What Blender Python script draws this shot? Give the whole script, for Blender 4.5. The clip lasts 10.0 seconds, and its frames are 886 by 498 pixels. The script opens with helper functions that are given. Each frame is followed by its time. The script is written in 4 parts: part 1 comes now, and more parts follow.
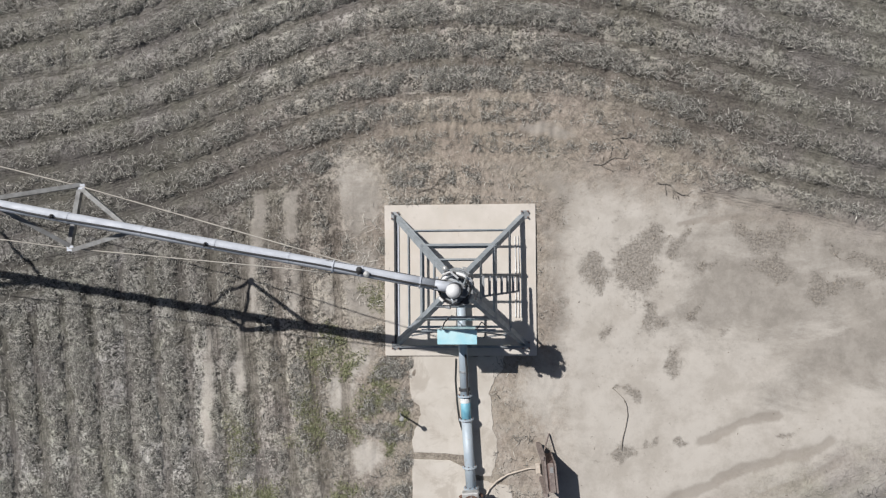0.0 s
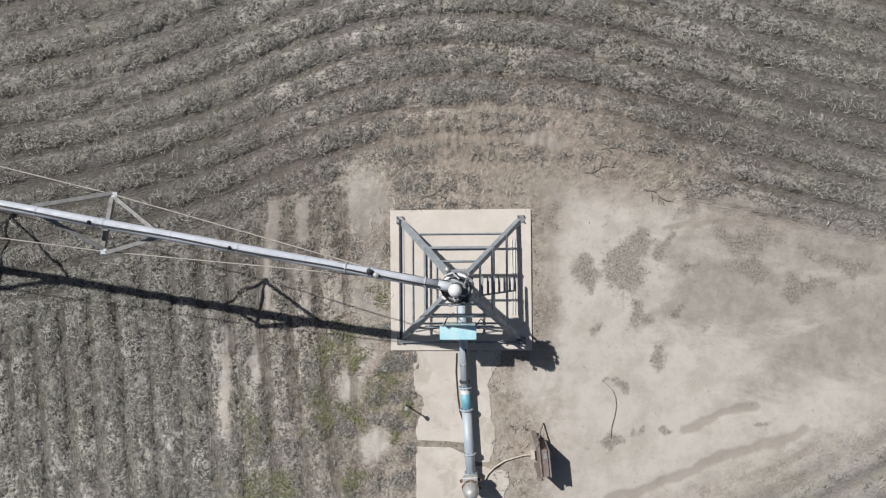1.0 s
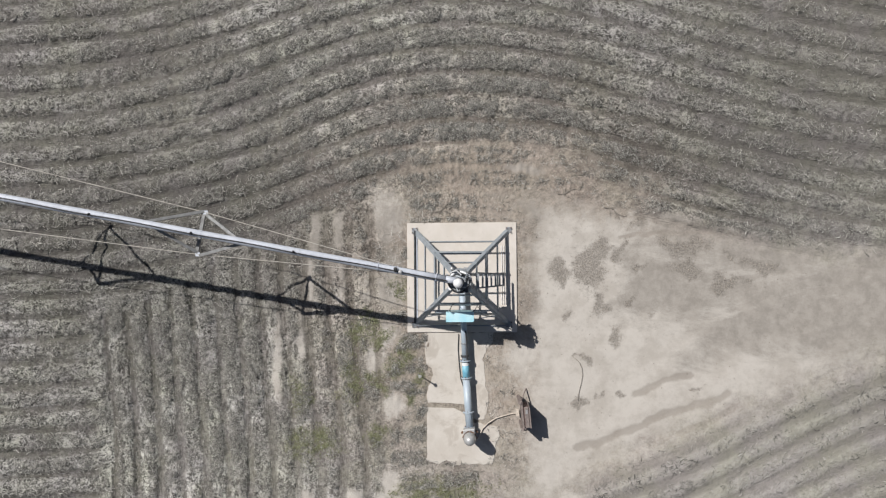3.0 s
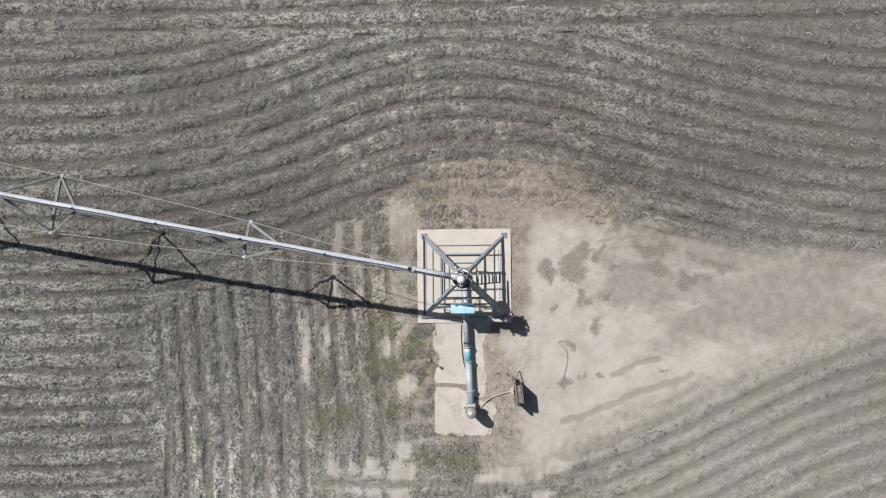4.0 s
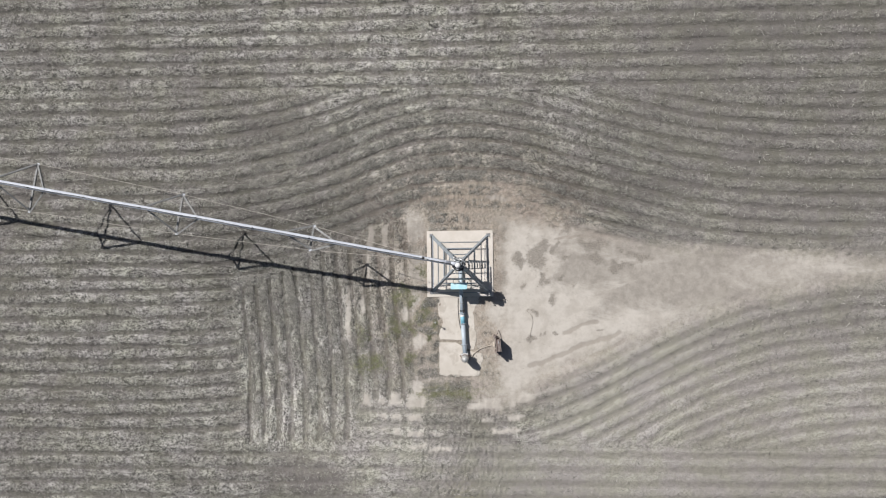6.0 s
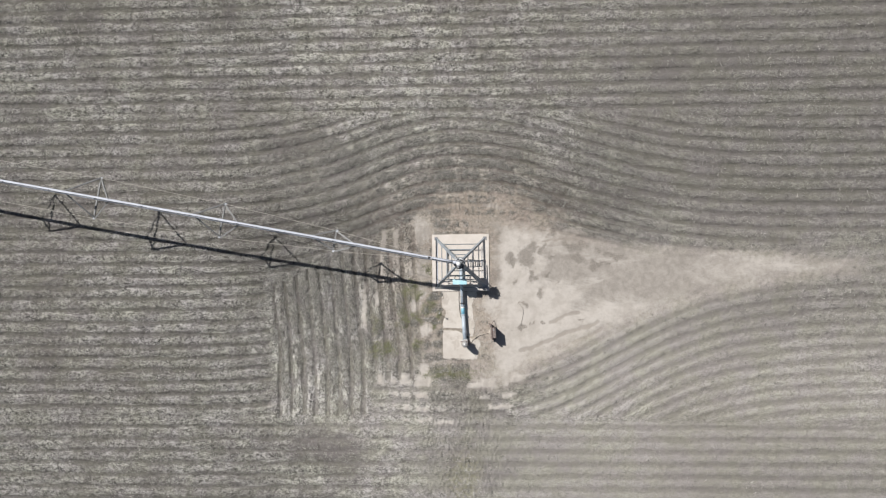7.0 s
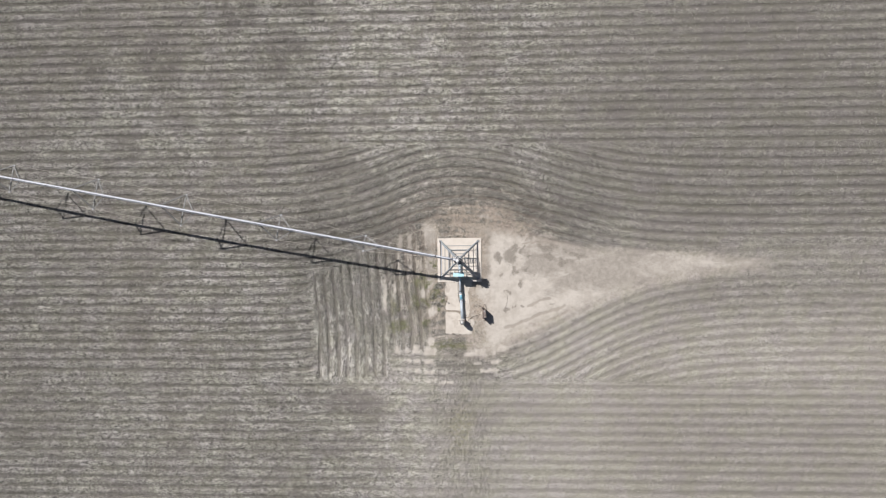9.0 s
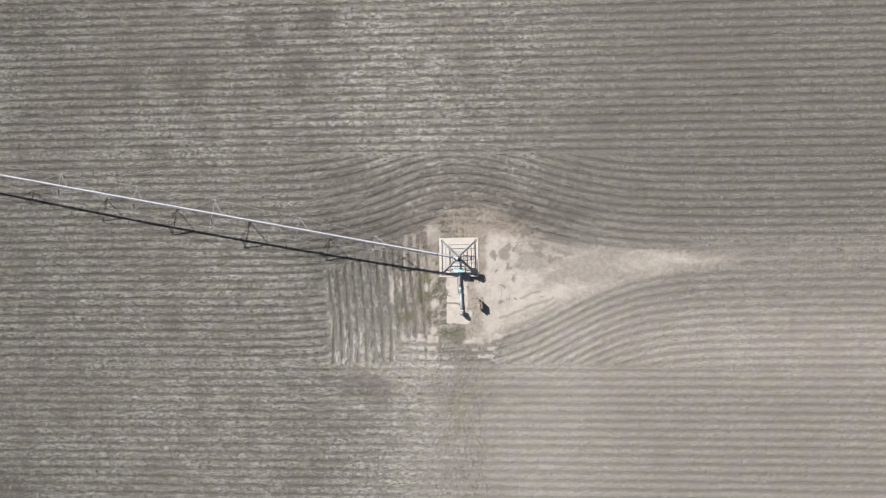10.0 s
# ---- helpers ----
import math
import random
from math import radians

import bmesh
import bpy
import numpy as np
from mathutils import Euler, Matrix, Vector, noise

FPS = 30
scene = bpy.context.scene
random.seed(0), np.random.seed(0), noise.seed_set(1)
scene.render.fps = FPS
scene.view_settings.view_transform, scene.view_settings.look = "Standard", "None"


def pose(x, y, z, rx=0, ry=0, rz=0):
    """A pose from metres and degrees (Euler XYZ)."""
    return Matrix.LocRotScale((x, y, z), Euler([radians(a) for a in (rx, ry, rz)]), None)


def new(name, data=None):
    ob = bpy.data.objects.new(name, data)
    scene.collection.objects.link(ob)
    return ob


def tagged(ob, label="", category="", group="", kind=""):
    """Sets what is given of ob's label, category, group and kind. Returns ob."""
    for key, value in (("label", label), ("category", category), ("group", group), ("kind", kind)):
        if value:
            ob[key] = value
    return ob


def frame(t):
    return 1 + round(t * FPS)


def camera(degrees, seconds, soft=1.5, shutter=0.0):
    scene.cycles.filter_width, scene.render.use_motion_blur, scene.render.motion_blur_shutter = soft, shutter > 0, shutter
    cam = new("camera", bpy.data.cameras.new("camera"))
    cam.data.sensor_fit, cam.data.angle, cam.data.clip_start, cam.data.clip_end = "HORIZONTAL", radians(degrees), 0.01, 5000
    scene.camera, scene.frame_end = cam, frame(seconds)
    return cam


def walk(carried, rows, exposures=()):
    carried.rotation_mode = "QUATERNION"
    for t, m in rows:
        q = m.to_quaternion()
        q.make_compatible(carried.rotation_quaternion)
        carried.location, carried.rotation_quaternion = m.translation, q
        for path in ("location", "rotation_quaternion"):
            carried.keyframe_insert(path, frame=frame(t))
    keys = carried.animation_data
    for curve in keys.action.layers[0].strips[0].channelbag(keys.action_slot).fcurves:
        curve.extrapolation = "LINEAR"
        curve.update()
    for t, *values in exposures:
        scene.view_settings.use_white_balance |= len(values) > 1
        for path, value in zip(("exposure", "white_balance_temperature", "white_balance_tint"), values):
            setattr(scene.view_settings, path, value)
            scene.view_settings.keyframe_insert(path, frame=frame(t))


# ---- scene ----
cam = camera(68.0, 10.0, soft=1.2)
# seconds, eye (x, y, z), turn about x, y and z in degrees
ROWS = [
    (0.0, 0.435, 0.545, 15.955, 0.727, 3.043, -0.445),
    (0.5, 0.423, 0.601, 16.407, 0.640, 2.996, -0.413),
    (1.0, 0.417, 0.629, 17.134, 0.578, 2.919, -0.429),
    (1.5, 0.417, 0.633, 17.927, 0.566, 2.813, -0.398),
    (2.0, 0.424, 0.615, 19.045, 0.696, 2.795, -0.306),
    (3.5, 0.497, 0.472, 23.789, 1.285, 2.929, -0.422),
    (4.0, 0.542, 0.405, 25.754, 1.428, 3.043, -0.520),
    (4.5, 0.598, 0.334, 28.052, 1.321, 3.026, -0.598),
    (5.0, 0.666, 0.262, 30.807, 1.173, 2.890, -0.583),
    (5.5, 0.748, 0.193, 33.588, 1.037, 2.763, -0.581),
    (7.0, 1.084, 0.037, 42.311, 1.128, 3.005, -0.635),
    (7.5, 1.228, 0.012, 45.367, 1.117, 3.062, -0.554),
    (8.0, 1.390, 0.008, 48.669, 1.024, 3.098, -0.585),
    (8.5, 1.571, 0.026, 51.743, 0.952, 3.164, -0.560),
    (9.0, 1.772, 0.071, 54.914, 0.867, 3.278, -0.457),
    (9.5, 1.993, 0.146, 58.091, 0.709, 3.417, -0.447),
    (10.0, 2.236, 0.254, 61.245, 0.473, 3.473, -0.569),
]
walk(cam, [(t, pose(x, y, z, rx, ry, rz)) for t, x, y, z, rx, ry, rz in ROWS],
     [(0.0, -0.08, 6480.0, 10.0), (2.0, -0.07, 6480.0, 10.0), (5.0, 0.0, 6460.0, 10.0), (7.5, 0.1, 6520.0, 10.8), (10.0, 0.15, 6600.0, 12.0)])

# ---------------------------------------------------------------- light
SUN_FROM = Vector((-2.10, 1.97, 3.60)).normalized()
world = bpy.data.worlds.new("sky")
scene.world = world
world.use_nodes = True
wn, wl = world.node_tree.nodes, world.node_tree.links
sky = wn.new("ShaderNodeTexSky")
sky.sky_type, sky.sun_disc = "NISHITA", False
sky.sun_elevation = math.asin(SUN_FROM.z)
sky.sun_rotation = math.atan2(SUN_FROM.x, SUN_FROM.y)
sky.air_density, sky.dust_density, sky.ozone_density = 1.0, 1.6, 1.0
wl.new(sky.outputs[0], wn["Background"].inputs["Color"])
wn["Background"].inputs["Strength"].default_value = 0.036
sun_data = bpy.data.lights.new("sun", "SUN")
sun_data.energy, sun_data.angle, sun_data.color = 4.6, radians(0.53), (1.0, 0.97, 0.93)
sun = new("sun", sun_data)
sun.rotation_mode = "QUATERNION"
sun.rotation_quaternion = SUN_FROM.to_track_quat("Z", "Y")


# ---------------------------------------------------------------- materials
class Nodes:
    """A short way to write node materials."""

    def __init__(self, name):
        self.mat = bpy.data.materials.new(name)
        self.mat.use_nodes = True
        self.n, self.l = self.mat.node_tree.nodes, self.mat.node_tree.links
        self.bsdf = self.n["Principled BSDF"]

    def put(self, node, key, value):
        sock = node.inputs[key]
        if isinstance(value, bpy.types.NodeSocket):
            self.l.new(value, sock)
        elif isinstance(value, (tuple, list)) and len(value) == 3 and sock.type == "RGBA":
            sock.default_value = (*value, 1)
        else:
            sock.default_value = value

    def coords(self, kind="Object"):
        return self.n.new("ShaderNodeTexCoord").outputs[kind]

    def attr(self, name):
        a = self.n.new("ShaderNodeAttribute")
        a.attribute_name = name
        return a.outputs["Fac"]

    def math(self, op, a, b=0.0, c=0.0, clamp=False):
        m = self.n.new("ShaderNodeMath")
        m.operation, m.use_clamp = op, clamp
        for i, v in enumerate((a, b, c)):
            self.put(m, i, v)
        return m.outputs[0]

    def vec(self, x, y, z=0.0):
        c = self.n.new("ShaderNodeCombineXYZ")
        for i, v in enumerate((x, y, z)):
            self.put(c, i, v)
        return c.outputs[0]

    def noise(self, vector, scale, detail=4.0, rough=0.55, distort=0.0):
        t = self.n.new("ShaderNodeTexNoise")
        self.put(t, "Vector", vector)
        for k, v in (("Scale", scale), ("Detail", detail), ("Roughness", rough), ("Distortion", distort)):
            t.inputs[k].default_value = v
        return t.outputs["Fac"]

    def step(self, value, low, high, out_low=0.0, out_high=1.0):
        m = self.n.new("ShaderNodeMapRange")
        m.interpolation_type = "SMOOTHSTEP"
        for i, v in enumerate((value, low, high, out_low, out_high)):
            self.put(m, i, v)
        return m.outputs[0]

    def mix(self, fac, a, b):
        m = self.n.new("ShaderNodeMix")
        m.data_type = "RGBA"
        self.put(m, 0, fac)
        self.put(m, 6, a)
        self.put(m, 7, b)
        return m.outputs[2]

    def stretch(self, vector, sx, sy, turn=0.0):
        p = self.n.new("ShaderNodeMapping")
        self.put(p, "Vector", vector)
        p.inputs["Scale"].default_value, p.inputs["Rotation"].default_value = (sx, sy, 1.0), (0, 0, turn)
        return p.outputs[0]

    def bump(self, height, strength, distance):
        b = self.n.new("ShaderNodeBump")
        self.put(b, "Height", height)
        b.inputs["Strength"].default_value, b.inputs["Distance"].default_value = strength, distance
        self.put(self.bsdf, "Normal", b.outputs[0])

    def out(self, color, rough=0.8, metal=0.0):
        self.put(self.bsdf, "Base Color", color)
        self.put(self.bsdf, "Roughness", rough)
        self.put(self.bsdf, "Metallic", metal)
        return self.mat


ROW = 0.781  # spacing of the crop rows


def ground_material():
    m = Nodes("field_soil")
    co = m.coords()
    phase, along, sand, weed = m.attr("phase"), m.attr("along"), m.attr("sand"), m.attr("weed")
    vivid = m.attr("vivid")
    # rows: dark furrows between strips of straw, uneven along their length
    rowco = m.vec(m.math("MULTIPLY", along, 0.22), m.math("MULTIPLY", phase, 1.28))
    patch = m.noise(rowco, 1.6, 4, 0.6)
    wob = m.math("MULTIPLY", m.math("SUBTRACT", m.noise(co, 1.3, 5, 0.62), 0.5), 0.15)
    drift = m.math("MULTIPLY", m.math("SUBTRACT", m.noise(m.vec(m.math("MULTIPLY", along, 0.3), m.math("MULTIPLY", phase, 0.9), 11.0), 1.0, 4, 0.6), 0.5), 0.3)
    turn = m.math("DIVIDE", m.math("ADD", phase, m.math("ADD", wob, drift)), ROW)
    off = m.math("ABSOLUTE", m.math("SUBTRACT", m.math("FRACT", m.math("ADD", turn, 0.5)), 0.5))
    fine = m.noise(co, 17, 6, 0.75)
    lumps = m.noise(co, 5, 5, 0.65)
    straws = m.noise(co, 34, 6, 0.8, 1.6)
    tufts = m.noise(co, 8.5, 5, 0.72, 0.3)
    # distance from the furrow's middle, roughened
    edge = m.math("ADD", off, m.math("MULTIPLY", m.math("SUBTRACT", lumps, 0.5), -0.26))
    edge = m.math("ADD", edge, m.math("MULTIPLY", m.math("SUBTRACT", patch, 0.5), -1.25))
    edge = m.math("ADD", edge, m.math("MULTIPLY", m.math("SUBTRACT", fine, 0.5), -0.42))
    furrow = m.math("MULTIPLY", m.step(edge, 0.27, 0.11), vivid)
    streaky = m.noise(m.vec(m.math("MULTIPLY", along, 0.55), phase, 0.0), 3.2, 8, 0.74)
    plain = m.noise(co, 3.0, 8, 0.74)
    keep = m.step(vivid, 0.2, 0.5)
    clumps = m.math("ADD", m.math("MULTIPLY", streaky, keep), m.math("MULTIPLY", plain, m.math("SUBTRACT", 1.0, keep)))
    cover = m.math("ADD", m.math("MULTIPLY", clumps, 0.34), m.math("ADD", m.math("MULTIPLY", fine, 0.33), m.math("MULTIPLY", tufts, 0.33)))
    # soil in the straw gaps, painted darker still for the shade between tufts
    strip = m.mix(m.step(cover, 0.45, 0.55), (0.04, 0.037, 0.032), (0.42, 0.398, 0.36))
    strip = m.mix(m.math("MULTIPLY", m.step(straws, 0.51, 0.6), m.step(cover, 0.4, 0.54)), strip, (0.74, 0.705, 0.64))
    flecks = m.noise(m.vec(m.math("MULTIPLY", along, 0.6), phase, 3.0), 6.0, 3, 0.6)
    strip = m.mix(m.step(flecks, 0.56, 0.68, 0, 0.7), strip, (0.60, 0.57, 0.515))
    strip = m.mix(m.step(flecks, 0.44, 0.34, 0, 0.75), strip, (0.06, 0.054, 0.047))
    mottle = m.noise(co, 0.42, 6, 0.66)
    strip = m.mix(m.step(mottle, 0.44, 0.64, 0, 0.5), strip, (0.138, 0.124, 0.109))
    big = m.noise(co, 0.085, 4, 0.55)
    strip = m.mix(m.step(big, 0.44, 0.62, 0, 0.45), strip, (0.175, 0.155, 0.135))
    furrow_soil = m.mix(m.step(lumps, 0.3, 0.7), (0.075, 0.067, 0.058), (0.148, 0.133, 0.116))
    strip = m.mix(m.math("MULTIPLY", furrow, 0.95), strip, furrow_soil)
    # strips where the straw has blown away and pale crusted soil lies bare
    bare = m.math("MULTIPLY", m.step(patch, 0.52, 0.62), m.step(edge, 0.22, 0.36))
    strip = m.mix(m.math("MULTIPLY", bare, m.attr("crust")), strip, (0.46, 0.425, 0.38))
    strip = m.mix(m.math("MULTIPLY", m.attr("dark_patch"), m.step(m.noise(co, 0.55, 8, 0.7, 0.4), 0.34, 0.6)), strip, m.mix(m.step(fine, 0.35, 0.65), (0.085, 0.076, 0.066), (0.17, 0.154, 0.136)))
    # haze painted into the colour: contrast fades to one flat tone
    strip = m.mix(m.attr("hush"), strip, (0.232, 0.213, 0.19))
    hue = m.step(m.noise(co, 0.55, 7, 0.7), 0.36, 0.64)
    # silted rows beside the bare ground: soft pale beds and dull furrows
    bank = m.math("ADD", off, m.math("MULTIPLY", m.math("SUBTRACT", m.noise(rowco, 2.4, 8, 0.72), 0.5), 0.55))
    silty = m.mix(m.step(bank, 0.12, 0.36), (0.24, 0.22, 0.195), (0.368, 0.342, 0.307))
    silty = m.mix(m.step(fine, 0.5, 0.68, 0, 0.4), silty, (0.2, 0.18, 0.155))
    strip = m.mix(m.attr("silt"), strip, silty)
    trodden = m.mix(m.step(m.math("ADD", m.math("MULTIPLY", m.noise(co, 3.2, 8, 0.75), 0.5), m.math("MULTIPLY", m.noise(co, 13.0, 7, 0.78), 0.5)), 0.38, 0.6), (0.19, 0.168, 0.142), (0.40, 0.36, 0.315))
    strip = m.mix(m.math("MULTIPLY", m.attr("yard"), m.step(cover, 0.4, 0.58, 0.95, 0.8)), strip, trodden)
    tint = m.mix(m.attr("warm"), m.mix(hue, (0.96, 1.005, 0.955), (0.985, 0.995, 1.06)), m.mix(hue, (1.04, 0.99, 0.93), (1.065, 0.982, 0.938)))
    multiply = m.n.new("ShaderNodeVectorMath")
    multiply.operation = "MULTIPLY"
    m.put(multiply, 0, strip)
    m.put(multiply, 1, tint)
    strip = multiply.outputs[0]
    scale = m.n.new("ShaderNodeVectorMath")
    scale.operation = "SCALE"
    m.put(scale, 0, strip)
    m.put(scale, "Scale", m.attr("dry"))
    strip = scale.outputs[0]
    # trodden sand round the pivot
    blotch = m.noise(co, 1.0, 9, 0.72)
    grit = m.noise(co, 7, 6, 0.7)
    sandy = m.mix(m.step(blotch, 0.36, 0.6), (0.42, 0.385, 0.344), (0.518, 0.483, 0.44))
    sandy = m.mix(m.step(grit, 0.55, 0.72, 0, 0.3), sandy, (0.30, 0.268, 0.232))
    sandy = m.mix(m.step(fine, 0.45, 0.8, 0, 0.3), sandy, (0.56, 0.52, 0.47))
    # straw, dust and dung trodden in: drawn out patches with speckled edges
    smear = m.math("ADD", m.math("MULTIPLY", m.noise(m.stretch(co, 0.6, 1.5, 0.26), 0.42, 10, 0.68, 0.6), 0.85), m.math("MULTIPLY", fine, 0.15))
    smear = m.math("ADD", smear, m.math("MULTIPLY", m.math("SUBTRACT", m.attr("dung"), 0.66), 0.27))
    sandy = m.mix(m.step(smear, 0.4, 0.6, 0, 0.82), sandy, m.mix(m.step(m.noise(co, 2.1, 9, 0.72), 0.34, 0.66), (0.232, 0.21, 0.184), (0.35, 0.32, 0.286)))
    ragtag = m.math("ADD", m.math("MULTIPLY", m.noise(co, 2.2, 10, 0.78), 0.6), m.math("MULTIPLY", grit, 0.4))
    rough = m.math("ADD", m.attr("litter"), m.math("MULTIPLY", m.math("SUBTRACT", ragtag, 0.5), 6.5))
    litter = m.step(rough, -0.45, 0.85, 0, 0.78)
    sandy = m.mix(litter, sandy, m.mix(m.step(fine, 0.38, 0.62), (0.135, 0.12, 0.104), (0.31, 0.282, 0.248)))
    worn = m.math("ADD", m.attr("track"), m.math("MULTIPLY", m.math("SUBTRACT", m.noise(co, 2.2, 8, 0.72), 0.5), 1.2))
    sandy = m.mix(m.step(worn, 0.05, 0.6, 0, 0.6), sandy, (0.27, 0.238, 0.205))
    ragged = m.math("ADD", sand, m.math("MULTIPLY", m.math("SUBTRACT", m.noise(co, 2.3, 10, 0.78), 0.5), 2.8))
    color = m.mix(m.step(ragged, -0.85, 0.75), strip, sandy)
    # bald beds of pale crust
    scuffed = m.math("ADD", m.math("MULTIPLY", m.noise(co, 4.0, 9, 0.78), 0.6), m.math("MULTIPLY", grit, 0.4))
    worn_off = m.step(m.math("ADD", m.attr("bald"), m.math("MULTIPLY", m.math("SUBTRACT", scuffed, 0.5), 1.7)), 0.3, 0.85, 0, 0.9)
    furrowed = m.math("SUBTRACT", 1.0, m.math("MULTIPLY", m.step(off, 0.26, 0.12), m.step(vivid, 0.2, 0.6, 0, 0.85)))
    color = m.mix(m.math("MULTIPLY", worn_off, furrowed), color, sandy)
    green = m.math("MULTIPLY", weed, m.step(m.noise(co, 4.5, 7, 0.75), 0.42, 0.6))
    color = m.mix(m.math("MULTIPLY", green, 0.55), color, (0.23, 0.22, 0.125))
    # relief in metres: beds with steep flanks, planter marks in the furrows, clods and straw
    flank = m.math("ADD", off, m.math("MULTIPLY", m.math("SUBTRACT", lumps, 0.5), -0.4))
    flank = m.math("ADD", flank, m.math("MULTIPLY", m.math("SUBTRACT", tufts, 0.5), -0.25))
    depth = m.step(m.noise(m.vec(m.math("MULTIPLY", along, 0.5), m.math("MULTIPLY", phase, 1.28), 7.0), 1.3, 5, 0.7), 0.4, 0.68, 0.008, 0.052)
    dip = m.math("MULTIPLY", m.math("MULTIPLY", m.step(flank, 0.25, 0.07), m.step(vivid, 0.3, 0.85)), m.math("MULTIPLY", depth, -1.0))
    marks = m.math("MULTIPLY", m.math("COSINE", m.math("MULTIPLY", turn, 2 * math.pi * 11)), m.math("MULTIPLY", m.step(off, 0.24, 0.12), m.math("MULTIPLY", vivid, 0.0035)))
    rubble = m.math("ADD", m.math("MULTIPLY", lumps, 0.035), m.math("ADD", m.math("MULTIPLY", fine, 0.028), m.math("MULTIPLY", tufts, 0.05)))
    rubble = m.math("SUBTRACT", rubble, 0.0565)
    calm = m.math("MULTIPLY", m.step(ragged, -0.3, 0.5, 1.0, 0.16), m.math("MULTIPLY", m.math("SUBTRACT", 1.0, m.math("MULTIPLY", m.attr("yard"), 0.55)), m.step(m.attr("bald"), 0.3, 0.7, 1.0, 0.35)))
    height = m.math("MULTIPLY", m.math("MULTIPLY", rubble, calm), m.math("SUBTRACT", 1.0, m.math("MULTIPLY", furrow, 0.45)))
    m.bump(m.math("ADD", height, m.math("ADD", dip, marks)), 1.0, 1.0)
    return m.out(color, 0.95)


def paint(name, color, second, rough, metal=0.0, scale=6.0, grime=(0.12, 0.1, 0.085), amount=0.35, bump=0.0):
    m = Nodes(name)
    co = m.coords()
    base = m.mix(m.step(m.noise(co, scale, 5, 0.6), 0.35, 0.65), color, second)
    dirt = m.math("MULTIPLY", m.step(m.noise(co, scale * 3.1, 6, 0.7), 0.52, 0.72), amount)
    color_out = m.mix(dirt, base, grime)
    if bump:
        m.bump(m.noise(co, scale * 8, 5, 0.6), 0.5, bump)
    return m.out(color_out, m.step(m.noise(co, scale * 2, 4), 0.3, 0.7, rough * 0.8, min(1.0, rough * 1.2)), metal)


def concrete(name, pale, dark, dusty):
    m = Nodes(name)
    co = m.coords()
    base = m.mix(m.step(m.noise(co, 1.3, 6, 0.6), 0.35, 0.68), dark, pale)
    base = m.mix(m.step(m.noise(co, 1.1, 8, 0.7, 0.6), 0.5, 0.62, 0, 0.75), base, dusty)
    base = m.mix(m.step(m.noise(co, 9, 7, 0.7), 0.6, 0.72, 0, 0.3), base, (0.30, 0.26, 0.22))
    base = m.mix(m.step(m.noise(co, 60, 3, 0.6), 0.6, 0.75, 0, 0.35), base, (0.56, 0.51, 0.45))
    m.bump(m.noise(co, 40, 5, 0.65), 0.4, 0.006)
    return m.out(base, 0.9)


def straw_material(name, dark, mid, pale):
    m = Nodes(name)
    geo = m.n.new("ShaderNodeNewGeometry")
    rnd = geo.outputs["Random Per Island"]
    c = m.mix(m.step(rnd, 0.0, 0.5), dark, mid)
    c = m.mix(m.step(rnd, 0.45, 1.0), c, pale)
    return m.out(c, 0.75)


SOIL = ground_material()
PAD = concrete("pad_concrete", (0.66, 0.61, 0.56), (0.585, 0.54, 0.485), (0.61, 0.55, 0.485))
SLAB = concrete("slab_concrete", (0.60, 0.56, 0.51), (0.52, 0.478, 0.426), (0.43, 0.385, 0.335))
STRAW = straw_material("corn_straw", (0.06, 0.057, 0.05), (0.22, 0.21, 0.188), (0.53, 0.51, 0.465))
STALK = straw_material("bleached_stalk", (0.24, 0.22, 0.19), (0.40, 0.375, 0.335), (0.62, 0.59, 0.54))
TWIG = straw_material("dry_twig", (0.14, 0.115, 0.09), (0.24, 0.205, 0.165), (0.40, 0.355, 0.30))
LEAF = straw_material("weed_leaf", (0.11, 0.12, 0.055), (0.19, 0.2, 0.105), (0.32, 0.32, 0.2))
GALV = paint("galvanised_steel", (0.39, 0.43, 0.465), (0.31, 0.345, 0.375), 0.55, 0.25, 5.0, (0.2, 0.19, 0.18), 0.3)
PIPE = paint("galvanised_pipe", (0.57, 0.60, 0.665), (0.50, 0.53, 0.59), 0.68, 0.05, 3.0, (0.3, 0.29, 0.28), 0.25)
WORN = paint("weathered_steel", (0.34, 0.36, 0.38), (0.25, 0.265, 0.28), 0.6, 0.4, 7.0, (0.18, 0.15, 0.12), 0.4)
ROD = paint("dusty_rod_steel", (0.46, 0.43, 0.385), (0.38, 0.355, 0.32), 0.7, 0.1, 4.0, (0.22, 0.19, 0.16), 0.35)
STRUT = paint("dull_strut_steel", (0.27, 0.275, 0.275), (0.2, 0.2, 0.2), 0.65, 0.2, 5.0, (0.2, 0.17, 0.14), 0.4)
DARK = paint("dark_steel", (0.075, 0.078, 0.085), (0.05, 0.052, 0.058), 0.6, 0.3, 9.0, (0.12, 0.1, 0.08), 0.25)
RUBBER = paint("black_rubber", (0.028, 0.028, 0.03), (0.04, 0.04, 0.042), 0.6, 0.0, 12.0, (0.1, 0.085, 0.07), 0.3)
WHITE = paint("white_plastic", (0.80, 0.81, 0.82), (0.72, 0.73, 0.74), 0.4, 0.0, 8.0, (0.5, 0.46, 0.4), 0.15)
BLUE = paint("blue_paint", (0.16, 0.42, 0.56), (0.24, 0.52, 0.64), 0.45, 0.0, 5.0, (0.35, 0.34, 0.32), 0.3)
CYAN = paint("faded_cyan_paint", (0.42, 0.74, 0.84), (0.56, 0.82, 0.88), 0.35, 0.0, 2.5, (0.5, 0.5, 0.48), 0.25)
